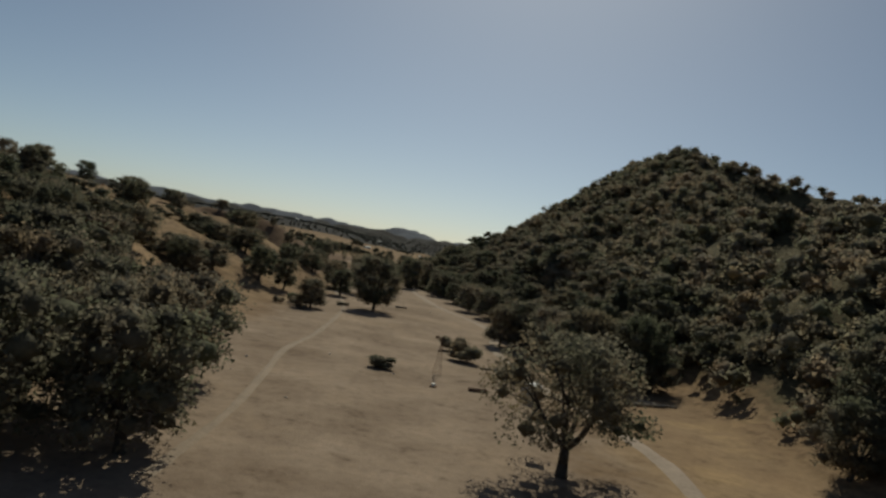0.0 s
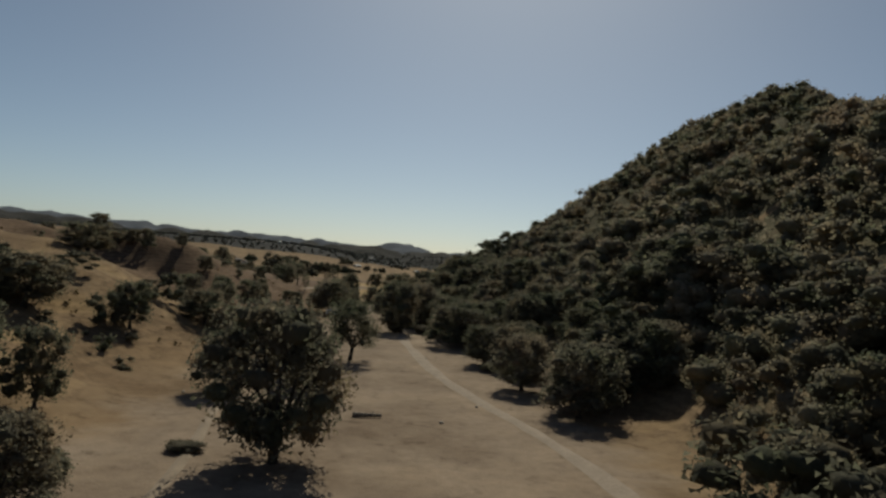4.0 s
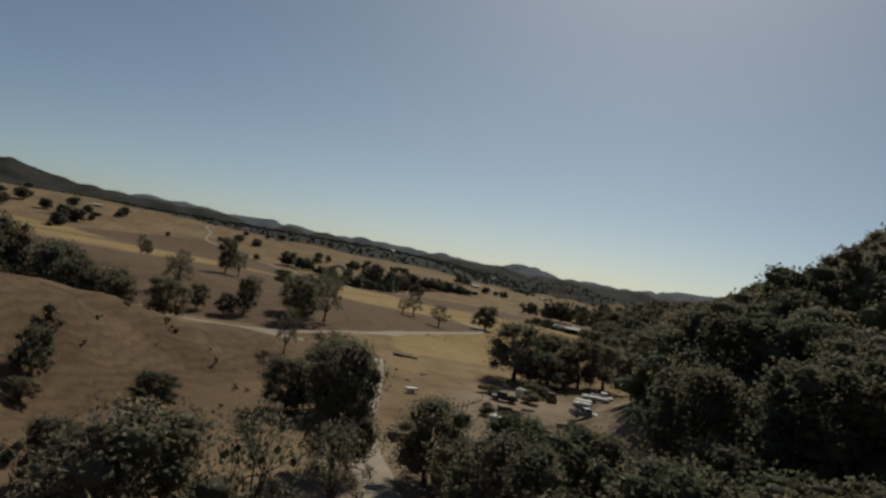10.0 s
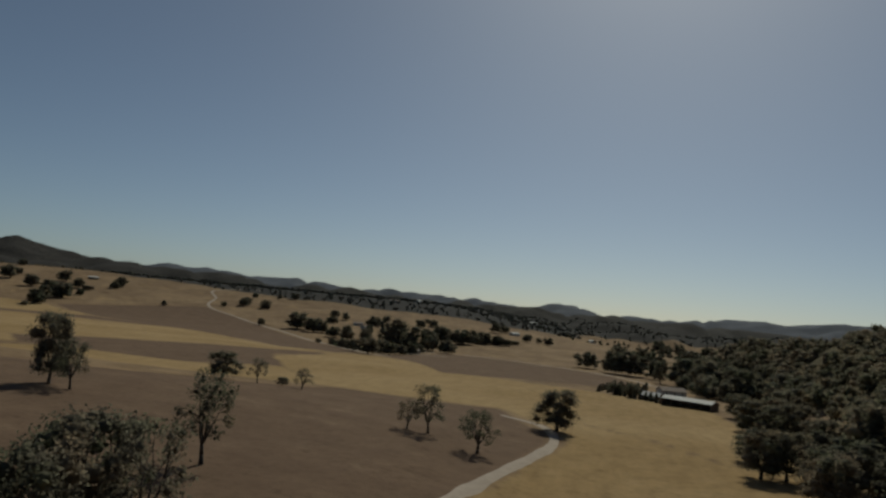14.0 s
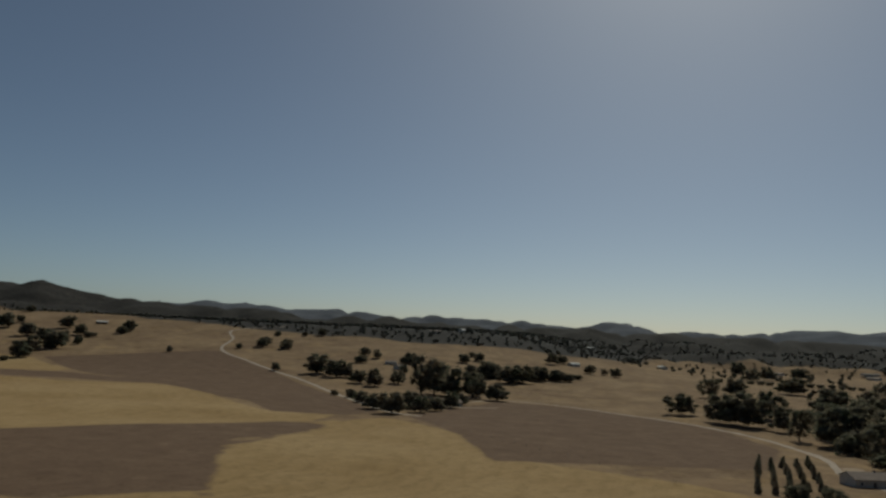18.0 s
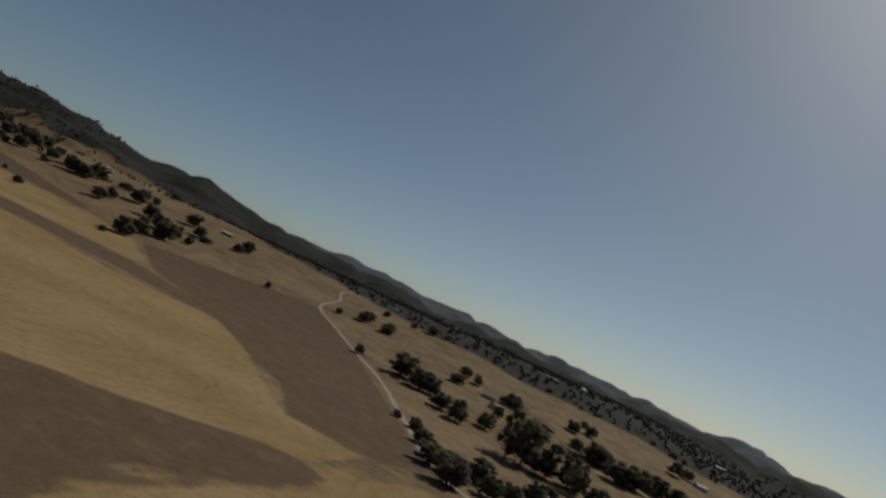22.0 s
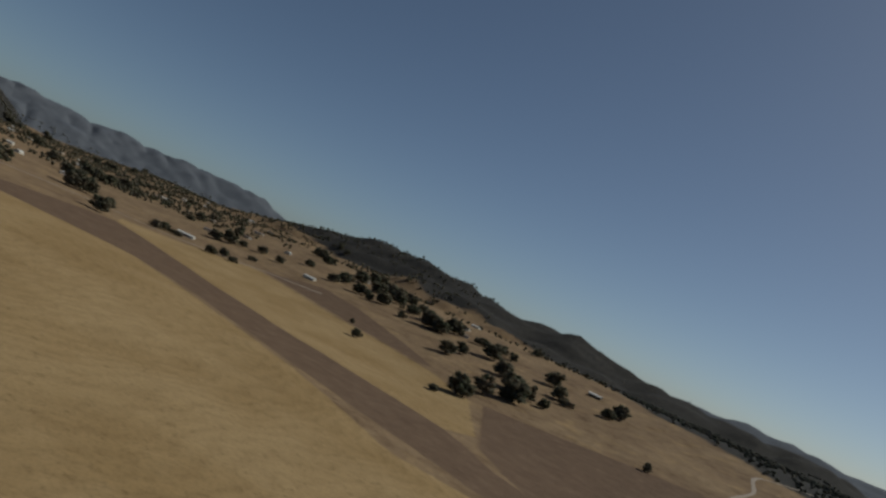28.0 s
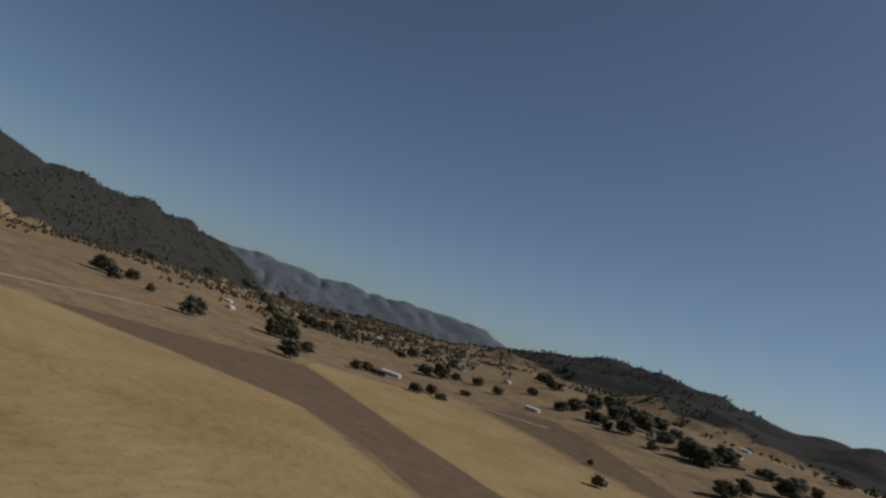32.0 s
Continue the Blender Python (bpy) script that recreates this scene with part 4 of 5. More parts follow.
FINE = [crown_bits(s, 9, 110, 0.030, LUMPS) for s in (61, 62, 63, 64)]
WOOD = [crown_bits(s, 5, 46, 0.052, CORES) for s in (41, 42, 43, 44, 45)]
LOW = [crown_bits(s, 3, 24, 0.06, LUMPS) for s in (46, 47, 48)]
WIDE = [crown_bits(s, 3, 0, 0.12, LUMPS, 0.9) for s in (54, 55, 56)]
FARWOOD = [crown_bits(s, 3, 0, 0.13, LUMPS, 0.17) for s in (51, 52, 53)]


def off_fields(x, y):
    ok = np.ones(len(x), bool)
    for p in GOLD + FALLOW:
        ok &= inside(x, y, p) < -8
    return ok


NEAR_WOOD = lambda x, y: (y > 150) & (y < 640) & (x < 58)
scatter("hill_woods", "dense dark green oak and chaparral woods on a steep hill", 6200, (8, 190, 10, 1240), lambda x, y: (hill_part(x, y) > 2.5) & (vnoise(x, y, 15, 60) > -0.7) & (scree(x, y) < -0.5) & ~((y < 175) & (x < 52)) & ~NEAR_WOOD(x, y), (5, 10), WOOD, M_SCRUB, 7)
scatter("hill_foot_woods", "dense oak and chaparral woods low on the hill", 6200, (8, 190, 10, 1240), lambda x, y: (hill_part(x, y) > 2.5) & (vnoise(x, y, 15, 60) > -0.7) & (scree(x, y) < -0.5) & ~((y < 175) & (x < 52)) & NEAR_WOOD(x, y), (5, 10), FINE, M_SCRUB, 7)
scatter("yard_woods", "dark oak woods behind the valley farm", 420, (16, 200, 925, 1260), lambda x, y: (x > 20 + 12 * vnoise(x, y, 40, 67)) & (hill_part(x, y) < 9) & (np.hypot(x - 8, y - 955) > 18), (11, 16), WOOD, M_LEAF, 27)
scatter("hill_scrub", "low grey-green scrub between the trees of the hill", 2200, (10, 185, 10, 1000), lambda x, y: hill_part(x, y) > 2.0, (1.2, 3.5), LOW, M_SCRUB, 17, "scrub")
scatter("bank_scrub", "low dry scrub on the gullied bank", 1500, (-190, -42, 30, 545), lambda x, y: vnoise(x, y, 30, 61) > 0.0, (0.5, 1.8), LOW, M_DRY, 18, "scrub")
scatter("crest_woods", "dark woods along the crest of the hill", 700, (175, 330, 130, 520), lambda x, y: hill_part(x, y) > 22, (5, 10), WOOD, M_SCRUB, 19)
scatter("gully_scrub", "dark green scrub in the gullies of the bank", 420, (-200, -46, 30, 470), lambda x, y: vnoise(x * 0.6, y, 34, 10) ** 2 < 0.05, (1.5, 4.5), WOOD, M_LEAF, 20, "scrub")
scatter("ridge_woods", "dark wooded ridge beyond the valley", 1600, (-3300, 1800, 1900, 4300), lambda x, y: crest(x, y, RANGE_N, 0.42, 60) + 10 * vnoise(x, y, 120, 30) > 12, (3, 5.5), WIDE, M_GREY_LEAF, 8)
scatter("valley_woods", "dark oak woods along the foot of the ridge", 10500, (-1900, 1500, 1500, 2900), lambda x, y: (inside(x, y, WOODLAND) * 0.55 + 22 * vnoise(x, y, 190, 31) + 14 * vnoise(x, y, 70, 32) > -2) & (crest(x, y, RANGE_N, 0.24, 60) < 50), (6, 9), FARWOOD, M_GREY_LEAF, 12)
scatter("west_ridge_scrub", "scrub on the rocky hills in the west", 3200, (-4200, -1900, -100, 1000), lambda x, y: crest(x, y, RANGE_W, 0.6, 60) > 8, (4, 7), WIDE, M_GREY_LEAF, 9)
scatter("valley_trees", "scattered oaks and groves over the far valley floor", 6500, (-3600, 1300, 1180, 2900), lambda x, y: off_fields(x, y) & ~((x > -1750) & (x < 60) & (y < 1800)) & (vnoise(x, y, 170, 62) + 0.5 * vnoise(x, y, 60, 63) > 0.26 - 0.5 * step(1350, 2000, y) - 0.3 * step(1500, 2600, -x)) & (np.hypot(x + 700, y - 1500) > 280) & (inside(x, y, WOODLAND) < 0), (6, 11), FARWOOD, M_LEAF, 10, "trees")
scatter("west_valley_trees", "groves and hedgerows in the western valley", 9000, (-4600, -1150, 350, 2000), lambda x, y: (x < -1650) & (vnoise(x, y, 150, 64) + 0.5 * vnoise(x, y, 50, 65) > 0.2 - 0.5 * step(1700, 2600, -x)), (7, 12), FARWOOD, M_LEAF, 11, "trees")

# ---- things ----
M_STEEL = plain("galvanised_steel", (0.30, 0.30, 0.29), (0.44, 0.43, 0.41), 2.0, 0.55, 0.004, 0.6)
M_RUST = plain("rusty_steel", (0.13, 0.075, 0.05), (0.24, 0.15, 0.10), 3.0, 0.85, 0.01, 0.2)
M_WHITE = plain("weathered_white_paint", (0.58, 0.57, 0.54), (0.74, 0.73, 0.70), 1.5, 0.6, 0.004)
M_DARK = plain("dark_car_paint", (0.03, 0.03, 0.035), (0.06, 0.06, 0.065), 2.0, 0.4, 0.002)
M_GREYCAR = plain("grey_car_paint", (0.22, 0.22, 0.23), (0.30, 0.30, 0.31), 2.0, 0.4, 0.002)
M_TYRE = plain("tyre_rubber", (0.02, 0.02, 0.02), (0.04, 0.04, 0.04), 6.0, 0.9, 0.005)
M_GLASS = plain("dusty_window_glass", (0.03, 0.035, 0.04), (0.06, 0.065, 0.07), 4.0, 0.15, 0.001)
M_WOOD = plain("grey_weathered_wood", (0.16, 0.13, 0.10), (0.28, 0.24, 0.19), 2.5, 0.9, 0.02)
M_WALL = plain("pale_house_wall", (0.42, 0.38, 0.32), (0.55, 0.51, 0.45), 0.8, 0.85, 0.01)
M_BROWNWALL = plain("brown_board_wall", (0.10, 0.075, 0.055), (0.17, 0.13, 0.095), 0.9, 0.9, 0.02)
M_ROOF = plain("pale_sheet_roof", (0.40, 0.39, 0.375), (0.54, 0.53, 0.51), 0.6, 0.9, 0.01)
M_BROWNROOF = plain("brown_shingle_roof", (0.13, 0.10, 0.085), (0.21, 0.165, 0.14), 0.8, 0.9, 0.03)
M_STONE = plain("field_stone", (0.24, 0.21, 0.175), (0.40, 0.36, 0.31), 1.5, 0.95, 0.03)


def part(name, bm, mat, parent, label=""):
    for f in bm.faces:
        f.smooth = False
    ob = new(name, mesh_of(bm, name, mat))
    ob.parent = parent
    if label:
        ob["label"] = label
    return ob


def box(bm, x0, x1, y0, y1, z0, z1, cut=0.0):
    """A box with edges cut off by that much."""
    r = bmesh.ops.create_cube(bm, size=1, matrix=Matrix.LocRotScale(((x0 + x1) / 2, (y0 + y1) / 2, (z0 + z1) / 2), None, (x1 - x0, y1 - y0, z1 - z0)))
    if cut:
        es = list({e for v in r["verts"] for e in v.link_edges})
        bmesh.ops.bevel(bm, geom=es, offset=cut, segments=1, affect="EDGES")
    return bm


def drum(bm, a, b, r, sides=16, dome=0.0):
    """A cylinder from a to b with slightly domed ends."""
    a, b = Vector(a), Vector(b)
    d = (b - a).normalized()
    u = d.orthogonal().normalized()
    v = d.cross(u)
    rings = []
    for p, q in ((a - d * dome, 0.55 * r), (a, r), (b, r), (b + d * dome, 0.55 * r)):
        rings.append([bm.verts.new(p + (u * math.cos(k * math.tau / sides) + v * math.sin(k * math.tau / sides)) * q) for k in range(sides)])
    for p, q in zip(rings[:-1], rings[1:]):
        for k in range(sides):
            bm.faces.new((p[k], p[(k + 1) % sides], q[(k + 1) % sides], q[k]))
    bm.faces.new(rings[0][::-1])
    bm.faces.new(rings[-1])
    return bm


def thing(name, x, y, turn, label, category, group="", sink=0.0):
    ob = new(name, None)
    ob.empty_display_size = 0.3
    ob.matrix_world = pose(x, y, ground_at(x, y) - sink, 0, 0, turn)
    return tagged(ob, label, category, group)


def wheel(parent, x, y, r, wide=0.22):
    side = 1 if y > 0 else -1
    tyre = part("wheel", drum(bmesh.new(), (x, y - wide / 2, r), (x, y + wide / 2, r), r, 16, 0.02), M_TYRE, parent)
    part("rim", drum(bmesh.new(), (x, y + side * (wide / 2 + 0.022), r), (x, y + side * (wide / 2 + 0.05), r), r * 0.55, 10), M_STEEL, tyre)


def car(x, y, turn, paint, label, pickup=False, group="vehicles in the farm yard"):
    c = thing("pickup_truck" if pickup else "car", x, y, turn, label, "truck" if pickup else "car", group)
    long, wide = (5.3, 1.95) if pickup else (4.6, 1.8)
    h = 1.85 if pickup else 1.45
    bm = bmesh.new()
    box(bm, -long / 2, long / 2, -wide / 2, wide / 2, 0.4, 0.95, 0.10)
    body = part("body", bm, paint, c)
    bm = bmesh.new()
    x0, x1 = (-0.5, 1.35) if pickup else (-1.6, 1.1)
    r = bmesh.ops.create_cube(bm, size=1, matrix=Matrix.LocRotScale(((x0 + x1) / 2, 0, (0.95 + h) / 2), None, (x1 - x0, wide - 0.1, h - 0.95)))
    for v in bm.verts:
        if v.co.z > 1.2:
            v.co.x = (x0 + x1) / 2 + (v.co.x - (x0 + x1) / 2) * (0.72 if pickup else 0.62)
            v.co.y *= 0.82
    bmesh.ops.bevel(bm, geom=list(bm.edges), offset=0.06, segments=1, affect="EDGES")
    part("cab", bm, paint, c)
    for nm, sx in (("windscreen", x1 - 0.13), ("rear_window", x0 + 0.12)):
        bm = box(bmesh.new(), sx - 0.05, sx + 0.05, -wide * 0.36, wide * 0.36, 1.05, h - 0.18, 0.02)
        part(nm, bm, M_GLASS, c)
    for sy in (-1, 1):
        part("side_window", box(bmesh.new(), x0 + 0.4, x1 - 0.4, sy * wide * 0.43 - 0.03, sy * wide * 0.43 + 0.03, 1.05, h - 0.2, 0.01), M_GLASS, c)
        part("headlight", box(bmesh.new(), long / 2 - 0.03, long / 2 + 0.03, sy * wide * 0.33 - 0.16, sy * wide * 0.33 + 0.16, 0.68, 0.84, 0.02), M_WHITE, c)
        for wx in (-long * 0.31, long * 0.31):
            wheel(c, wx, sy * (wide / 2 - 0.1), 0.36)
    if pickup:
        for sy in (-1, 1):
            part("bed_side", box(bmesh.new(), -long / 2 + 0.02, -0.6, sy * (wide / 2 - 0.06) - 0.05, sy * (wide / 2 - 0.06) + 0.05, 0.95, 1.28, 0.02), paint, c)
        part("tailgate", box(bmesh.new(), -long / 2, -long / 2 + 0.08, -wide / 2 + 0.1, wide / 2 - 0.1, 0.95, 1.26, 0.02), paint, c)
    part("bumper", box(bmesh.new(), long / 2 - 0.02, long / 2 + 0.12, -wide / 2 + 0.08, wide / 2 - 0.08, 0.42, 0.6, 0.03), M_STEEL, c)
    return c


def trailer(x, y, turn, long, label, group="trailers in the farm yard"):
    t = thing("flat_trailer", x, y, turn, label, "trailer", group)
    part("bed", box(bmesh.new(), -long / 2, long / 2, -1.0, 1.0, 0.55, 0.75, 0.03), M_RUST, t)
    bm = box(bmesh.new(), -long / 2 + 0.1, long / 2 - 0.1, -0.9, 0.9, 0.75, 1.45, 0.25)
    for v in bm.verts:
        v.co.z += 0.08 * math.sin(v.co.x * 2.1) if v.co.z > 1.2 else 0
    part("tarpaulin", bm, M_WHITE, t, "sagging white tarpaulin over a load")
    part("drawbar", box(bmesh.new(), long / 2, long / 2 + 1.1, -0.07, 0.07, 0.5, 0.64, 0.02), M_RUST, t)
    for sy in (-1, 1):
        for wx in (-0.5, 0.45):
            wheel(t, wx - long * 0.12, sy * 1.05, 0.36)
    part("jack", drum(bmesh.new(), (long / 2 + 0.9, 0, 0), (long / 2 + 0.9, 0, 0.6), 0.05, 8), M_STEEL, t)
    return t


def round_tank(x, y, r, h, label, upright=True, turn=0.0, group="water tanks"):
    t = thing("water_tank", x, y, turn, label, "tank", group)
    if upright:
        part("shell", drum(bmesh.new(), (0, 0, 0), (0, 0, h), r, 24, h * 0.16), M_WHITE, t)
        for k in range(3):
            part("hoop", drum(bmesh.new(), (0, 0, h * (0.2 + 0.3 * k)), (0, 0, h * (0.2 + 0.3 * k) + 0.06), r + 0.02, 24), M_STEEL, t)
        part("hatch", drum(bmesh.new(), (0, 0, h * 1.13), (0, 0, h * 1.22), r * 0.25, 12, 0.03), M_STEEL, t)
    else:
        part("shell", drum(bmesh.new(), (-h / 2, 0, r + 0.5), (h / 2, 0, r + 0.5), r, 20, 0.22), M_STEEL, t)
        part("walkway", box(bmesh.new(), -h / 2, h / 2, -0.28, 0.28, 2 * r + 0.49, 2 * r + 0.56, 0.02), M_WHITE, t)
        part("chassis", box(bmesh.new(), -h / 2 - 0.2, h / 2 + 1.2, -0.5, 0.5, 0.35, 0.55, 0.03), M_RUST, t)
        for sx in (-h * 0.3, h * 0.3):
            part("cradle", box(bmesh.new(), sx - 0.08, sx + 0.08, -r * 0.8, r * 0.8, 0.5, 0.9, 0.02), M_RUST, t)
            for sy in (-1, 1):
                wheel(t, sx, sy * (r * 0.8), 0.36)
    return t


def windmill(x, y):
    w = thing("windmill_tower", x, y, 20, "thin rusty windmill tower with a bare head", "windmill")
    H, b, top = 6.2, 0.85, 0.12
    at = lambda k, z: Vector((math.cos(k * math.pi / 2 + .785), math.sin(k * math.pi / 2 + .785), 0)) * (b + (top - b) * z / H) + Vector((0, 0, z))
    for k in range(4):
        bm = bmesh.new()
        limb(bm, at(k, -0.2), at(k, H), 0.035, 0.03, 5)
        part("leg", bm, M_RUST, w)
    for lv in range(5):
        z = 0.3 + lv * 1.2
        for k in range(4):
            bm = bmesh.new()
            limb(bm, at(k, z), at(k + 1, z), 0.018, 0.018, 4)
            limb(bm, at(k, z), at(k + 1, z + 1.1), 0.012, 0.012, 4)
            part("brace", bm, M_RUST, w)
    part("gearbox", box(bmesh.new(), -0.16, 0.2, -0.12, 0.12, H, H + 0.3, 0.03), M_RUST, w)
    part("tail_vane", box(bmesh.new(), -1.3, -0.55, -0.012, 0.012, H + 0.02, H + 0.5, 0.005), M_RUST, w)
    bm = bmesh.new()
    limb(bm, (-0.6, 0, H + 0.2), (-0.1, 0, H + 0.2), 0.02, 0.02, 5)
    part("tail_boom", bm, M_RUST, w)
    for k in range(5):
        a = k * math.tau / 5
        bm = bmesh.new()
        limb(bm, (0.25, 0, H + 0.15), (0.27, 0.6 * math.sin(a), H + 0.15 + 0.6 * math.cos(a)), 0.03, 0.02, 4)
        part("blade_arm", bm, M_RUST, w)


def log_thing(x, y, turn, long, r, label="fallen grey log on bare ground", tilt=0.0):
    bm = bmesh.new()
    n = 5
    for k in range(n):
        u0, u1 = k / n - 0.5, (k + 1) / n - 0.5
        limb(bm, (u0 * long, 0.12 * math.sin(4 * u0), r + tilt * (u0 + 0.5)), (u1 * long, 0.12 * math.sin(4 * u1), r + tilt * (u1 + 0.5)), r * (1 - 0.4 * (u0 + 0.5)), r * (1 - 0.4 * (u1 + 0.5)), 8)
    limb(bm, (0.1 * long, 0, r), (0.25 * long, 0.5, r * 2.5), r * 0.4, r * 0.15, 5)
    ob = new("log", mesh_of(bm, "log", M_WOOD))
    ob.matrix_world = pose(x, y, ground_at(x, y), 0, 0, turn)
    return tagged(ob, label, "log", "logs of the canyon")


def stone(x, y, r):
    b, t = BALLS[RNG.randint(6)]
    me = build("stone", b * r * (1, 0.8, 0.6), t, np.zeros((0, 3)), M_STONE)
    for p in me.polygons:
        p.use_smooth = False
    ob = new("stone", me)
    ob.matrix_world = pose(x, y, ground_at(x, y) + 0.25 * r, 0, 0, RNG.uniform(0, 360))
    return tagged(ob, "rough tan field stone on bare ground", "stone", "loose stones")


def post(x, y, h=1.3, lean=0.0):
    bm = bmesh.new()
    limb(bm, (0, 0, -0.2), (lean, 0.02, h), 0.07, 0.06, 6)
    ob = new("fence_post", mesh_of(bm, "fence_post", M_WOOD))
    ob.matrix_world = pose(x, y, ground_at(x, y), 0, 0, RNG.uniform(0, 360))
    return tagged(ob, "weathered wooden fence post in dry grass", "fence post", "fence posts")


def house(name, x, y, turn, long, deep, h, roof_mat, wall_mat, label, rise=1.4, open_front=False, group=""):
    """A gabled building: walls, two roof slopes, door and windows."""
    o = thing(name, x, y, turn, label, name.split("_")[-1], group, 0.15)
    L, D = long / 2, deep / 2
    if open_front:
        part("wall", box(bmesh.new(), -L, L, D - 0.15, D, 0, h), wall_mat, o)
        for sx in (-1, 1):
            part("wall", box(bmesh.new(), sx * L - 0.08, sx * L + 0.08, -D, D - 0.16, 0, h), wall_mat, o)
        for k in range(int(long / 4) + 1):
            px = -L + 0.15 + k * (long - 0.3) / int(long / 4)
            part("post", box(bmesh.new(), px - 0.1, px + 0.1, -D + 0.02, -D + 0.22, 0, h), M_WOOD, o)
    else:
        part("wall", box(bmesh.new(), -L, L, -D, D, 0, h), wall_mat, o)
        part("door", box(bmesh.new(), -0.5, 0.5, -D - 0.05, -D + 0.02, 0, 2.1), M_BROWNWALL, o)
        for k in range(max(2, int(long / 4))):
            px = -L + (k + 0.5) * long / max(2, int(long / 4))
            if abs(px) > 1.2:
                for sy in (-1, 1):
                    wn = part("window", box(bmesh.new(), px - 0.55, px + 0.55, sy * D - 0.05, sy * D + 0.05, 1.0, 2.1), M_WHITE, o)
                    part("pane", box(bmesh.new(), px - 0.47, px + 0.47, sy * D - 0.07, sy * D + 0.07, 1.08, 2.02), M_GLASS, wn)
    for sy in (-1, 1):
        bm = bmesh.new()
        vs = [bm.verts.new(p) for p in ((-L - .4, 0, h + rise), (L + .4, 0, h + rise), (L + .4, sy * (D + .5), h - 0.15), (-L - .4, sy * (D + .5), h - 0.15))]
        vs2 = [bm.verts.new(v.co + Vector((0, 0, 0.14))) for v in vs]
        bm.faces.new(vs), bm.faces.new(vs2)
        for k in range(4):
            bm.faces.new((vs[k], vs[(k + 1) % 4], vs2[(k + 1) % 4], vs2[k]))
        bmesh.ops.recalc_face_normals(bm, faces=bm.faces)
        part("roof", bm, roof_mat, o)
    for sx in (-1, 1):
        bm = bmesh.new()
        vs = [bm.verts.new((sx * (L - 0.03) + e, p, q)) for e in (-0.06, 0.06) for p, q in ((-D, h), (D, h), (0, h + rise))]
        bm.faces.new(vs[:3]), bm.faces.new(vs[3:])
        for k in range(3):
            bm.faces.new((vs[k], vs[(k + 1) % 3], vs[3 + (k + 1) % 3], vs[3 + k]))
        bmesh.ops.recalc_face_normals(bm, faces=bm.faces)
        part("gable", bm, wall_mat, o)
    if not open_front:
        part("chimney", box(bmesh.new(), L * 0.4, L * 0.4 + 0.6, 0.3, 0.9, h + 0.4, h + rise + 0.8, 0.03), M_STONE, o)
    return o


# canyon
windmill(2.2, 129)
tr = thing("water_trough", 8.9, 118.2, 15, "long brown cattle trough on bare ground", "trough")
for nm, b6 in (("side", (-1.5, 1.5, -0.36, -0.3, 0.08, 0.5)), ("side", (-1.5, 1.5, 0.3, 0.36, 0.08, 0.5)), ("end", (-1.5, -1.44, -0.3, 0.3, 0.08, 0.5)), ("end", (1.44, 1.5, -0.3, 0.3, 0.08, 0.5)), ("floor_board", (-1.44, 1.44, -0.3, 0.3, 0.06, 0.12)), ("runner", (-1.1, -0.95, -0.4, 0.4, -0.02, 0.06)), ("runner", (0.95, 1.1, -0.4, 0.4, -0.02, 0.06))):
    part(nm, box(bmesh.new(), *b6), M_RUST, tr)
for x, y in ((1.7, 116.6), (12.5, 119.7)):
    sb = thing("salt_block_stand", x, y, 30, "small pale block on a dark base on bare ground", "feeder", "feeders of the canyon")
    part("base", box(bmesh.new(), -0.5, 0.5, -0.4, 0.4, 0, 0.22, 0.04), M_RUST, sb)
    part("block", box(bmesh.new(), -0.32, 0.32, -0.26, 0.26, 0.22, 0.55, 0.05), M_WHITE, sb)
shrub(5.4, 165, 4.2, 6.5), shrub(6.9, 148, 4.6, 7.5), shrub(18, 137.5, 3.8, 7.5), shrub(-7.2, 126, 2.6, 5.0, 1), shrub(31, 157, 3.2, 6, 0), shrub(-28, 228, 1.3, 4.5, 1), shrub(-42, 222, 2.5, 5, 1)
shrub(-38.5, 207, 3.0, 4.4, 0), shrub(-40, 213, 3.6, 5.2, 1), shrub(-35.5, 199, 1.5, 3.4, 0), shrub(-43, 204, 2.2, 3.4, 0), shrub(-37, 217, 2.6, 6, 1)
shrub(-14, 368, 3, 6, 1), shrub(-6, 371, 3.4, 7, 1), shrub(-10, 384, 3.2, 7, 1), shrub(-1, 384, 3.5, 7, 1), shrub(2, 366, 3.2, 6, 1), shrub(-4, 392, 3.4, 7, 1), shrub(3, 352, 3.2, 6, 1)
shrub(-34, 415, 2.4, 4), shrub(-33, 404, 2.0, 3.5), shrub(-25, 438, 2.6, 5), shrub(-30, 428, 2.2, 4), shrub(-22, 530, 3, 5), shrub(-30, 533, 2.2, 5, 2), shrub(8, 301, 2.5, 4)
round_tank(17.4, 117.5, 1.25, 3.0, "dented silver water tank on wheels with a pale walkway", False, 55)
for x, y, t, l, r in ((40, 132, 20, 9, 0.35), (36, 130, 35, 8, 0.25), (43, 135, -10, 7, 0.3), (34, 133, 60, 5, 0.2), (12.9, 142.5, 10, 5, 0.25), (-11.3, 251, 5, 4, 0.35), (-55, 563, -8, 6.5, 0.4), (28, 150, 40, 6, 0.25)):
    log_thing(x, y, t, l, r)
for k in range(26):
    stone(-31 + RNG.normal() * 2.6, 103 + RNG.normal() * 4, RNG.uniform(0.15, 0.5))
for k in range(22):
    stone(-58 + RNG.normal() * 4, 146 + RNG.normal() * 6, RNG.uniform(0.25, 0.8))
for k in range(26):
    stone(-35 + RNG.normal() * 3, 410 + RNG.normal() * 8, RNG.uniform(0.15, 0.45))
for k in range(30):
    x, y = RNG.uniform(-40, 20), RNG.uniform(30, 400)
    stone(x, y, RNG.uniform(0.12, 0.35))
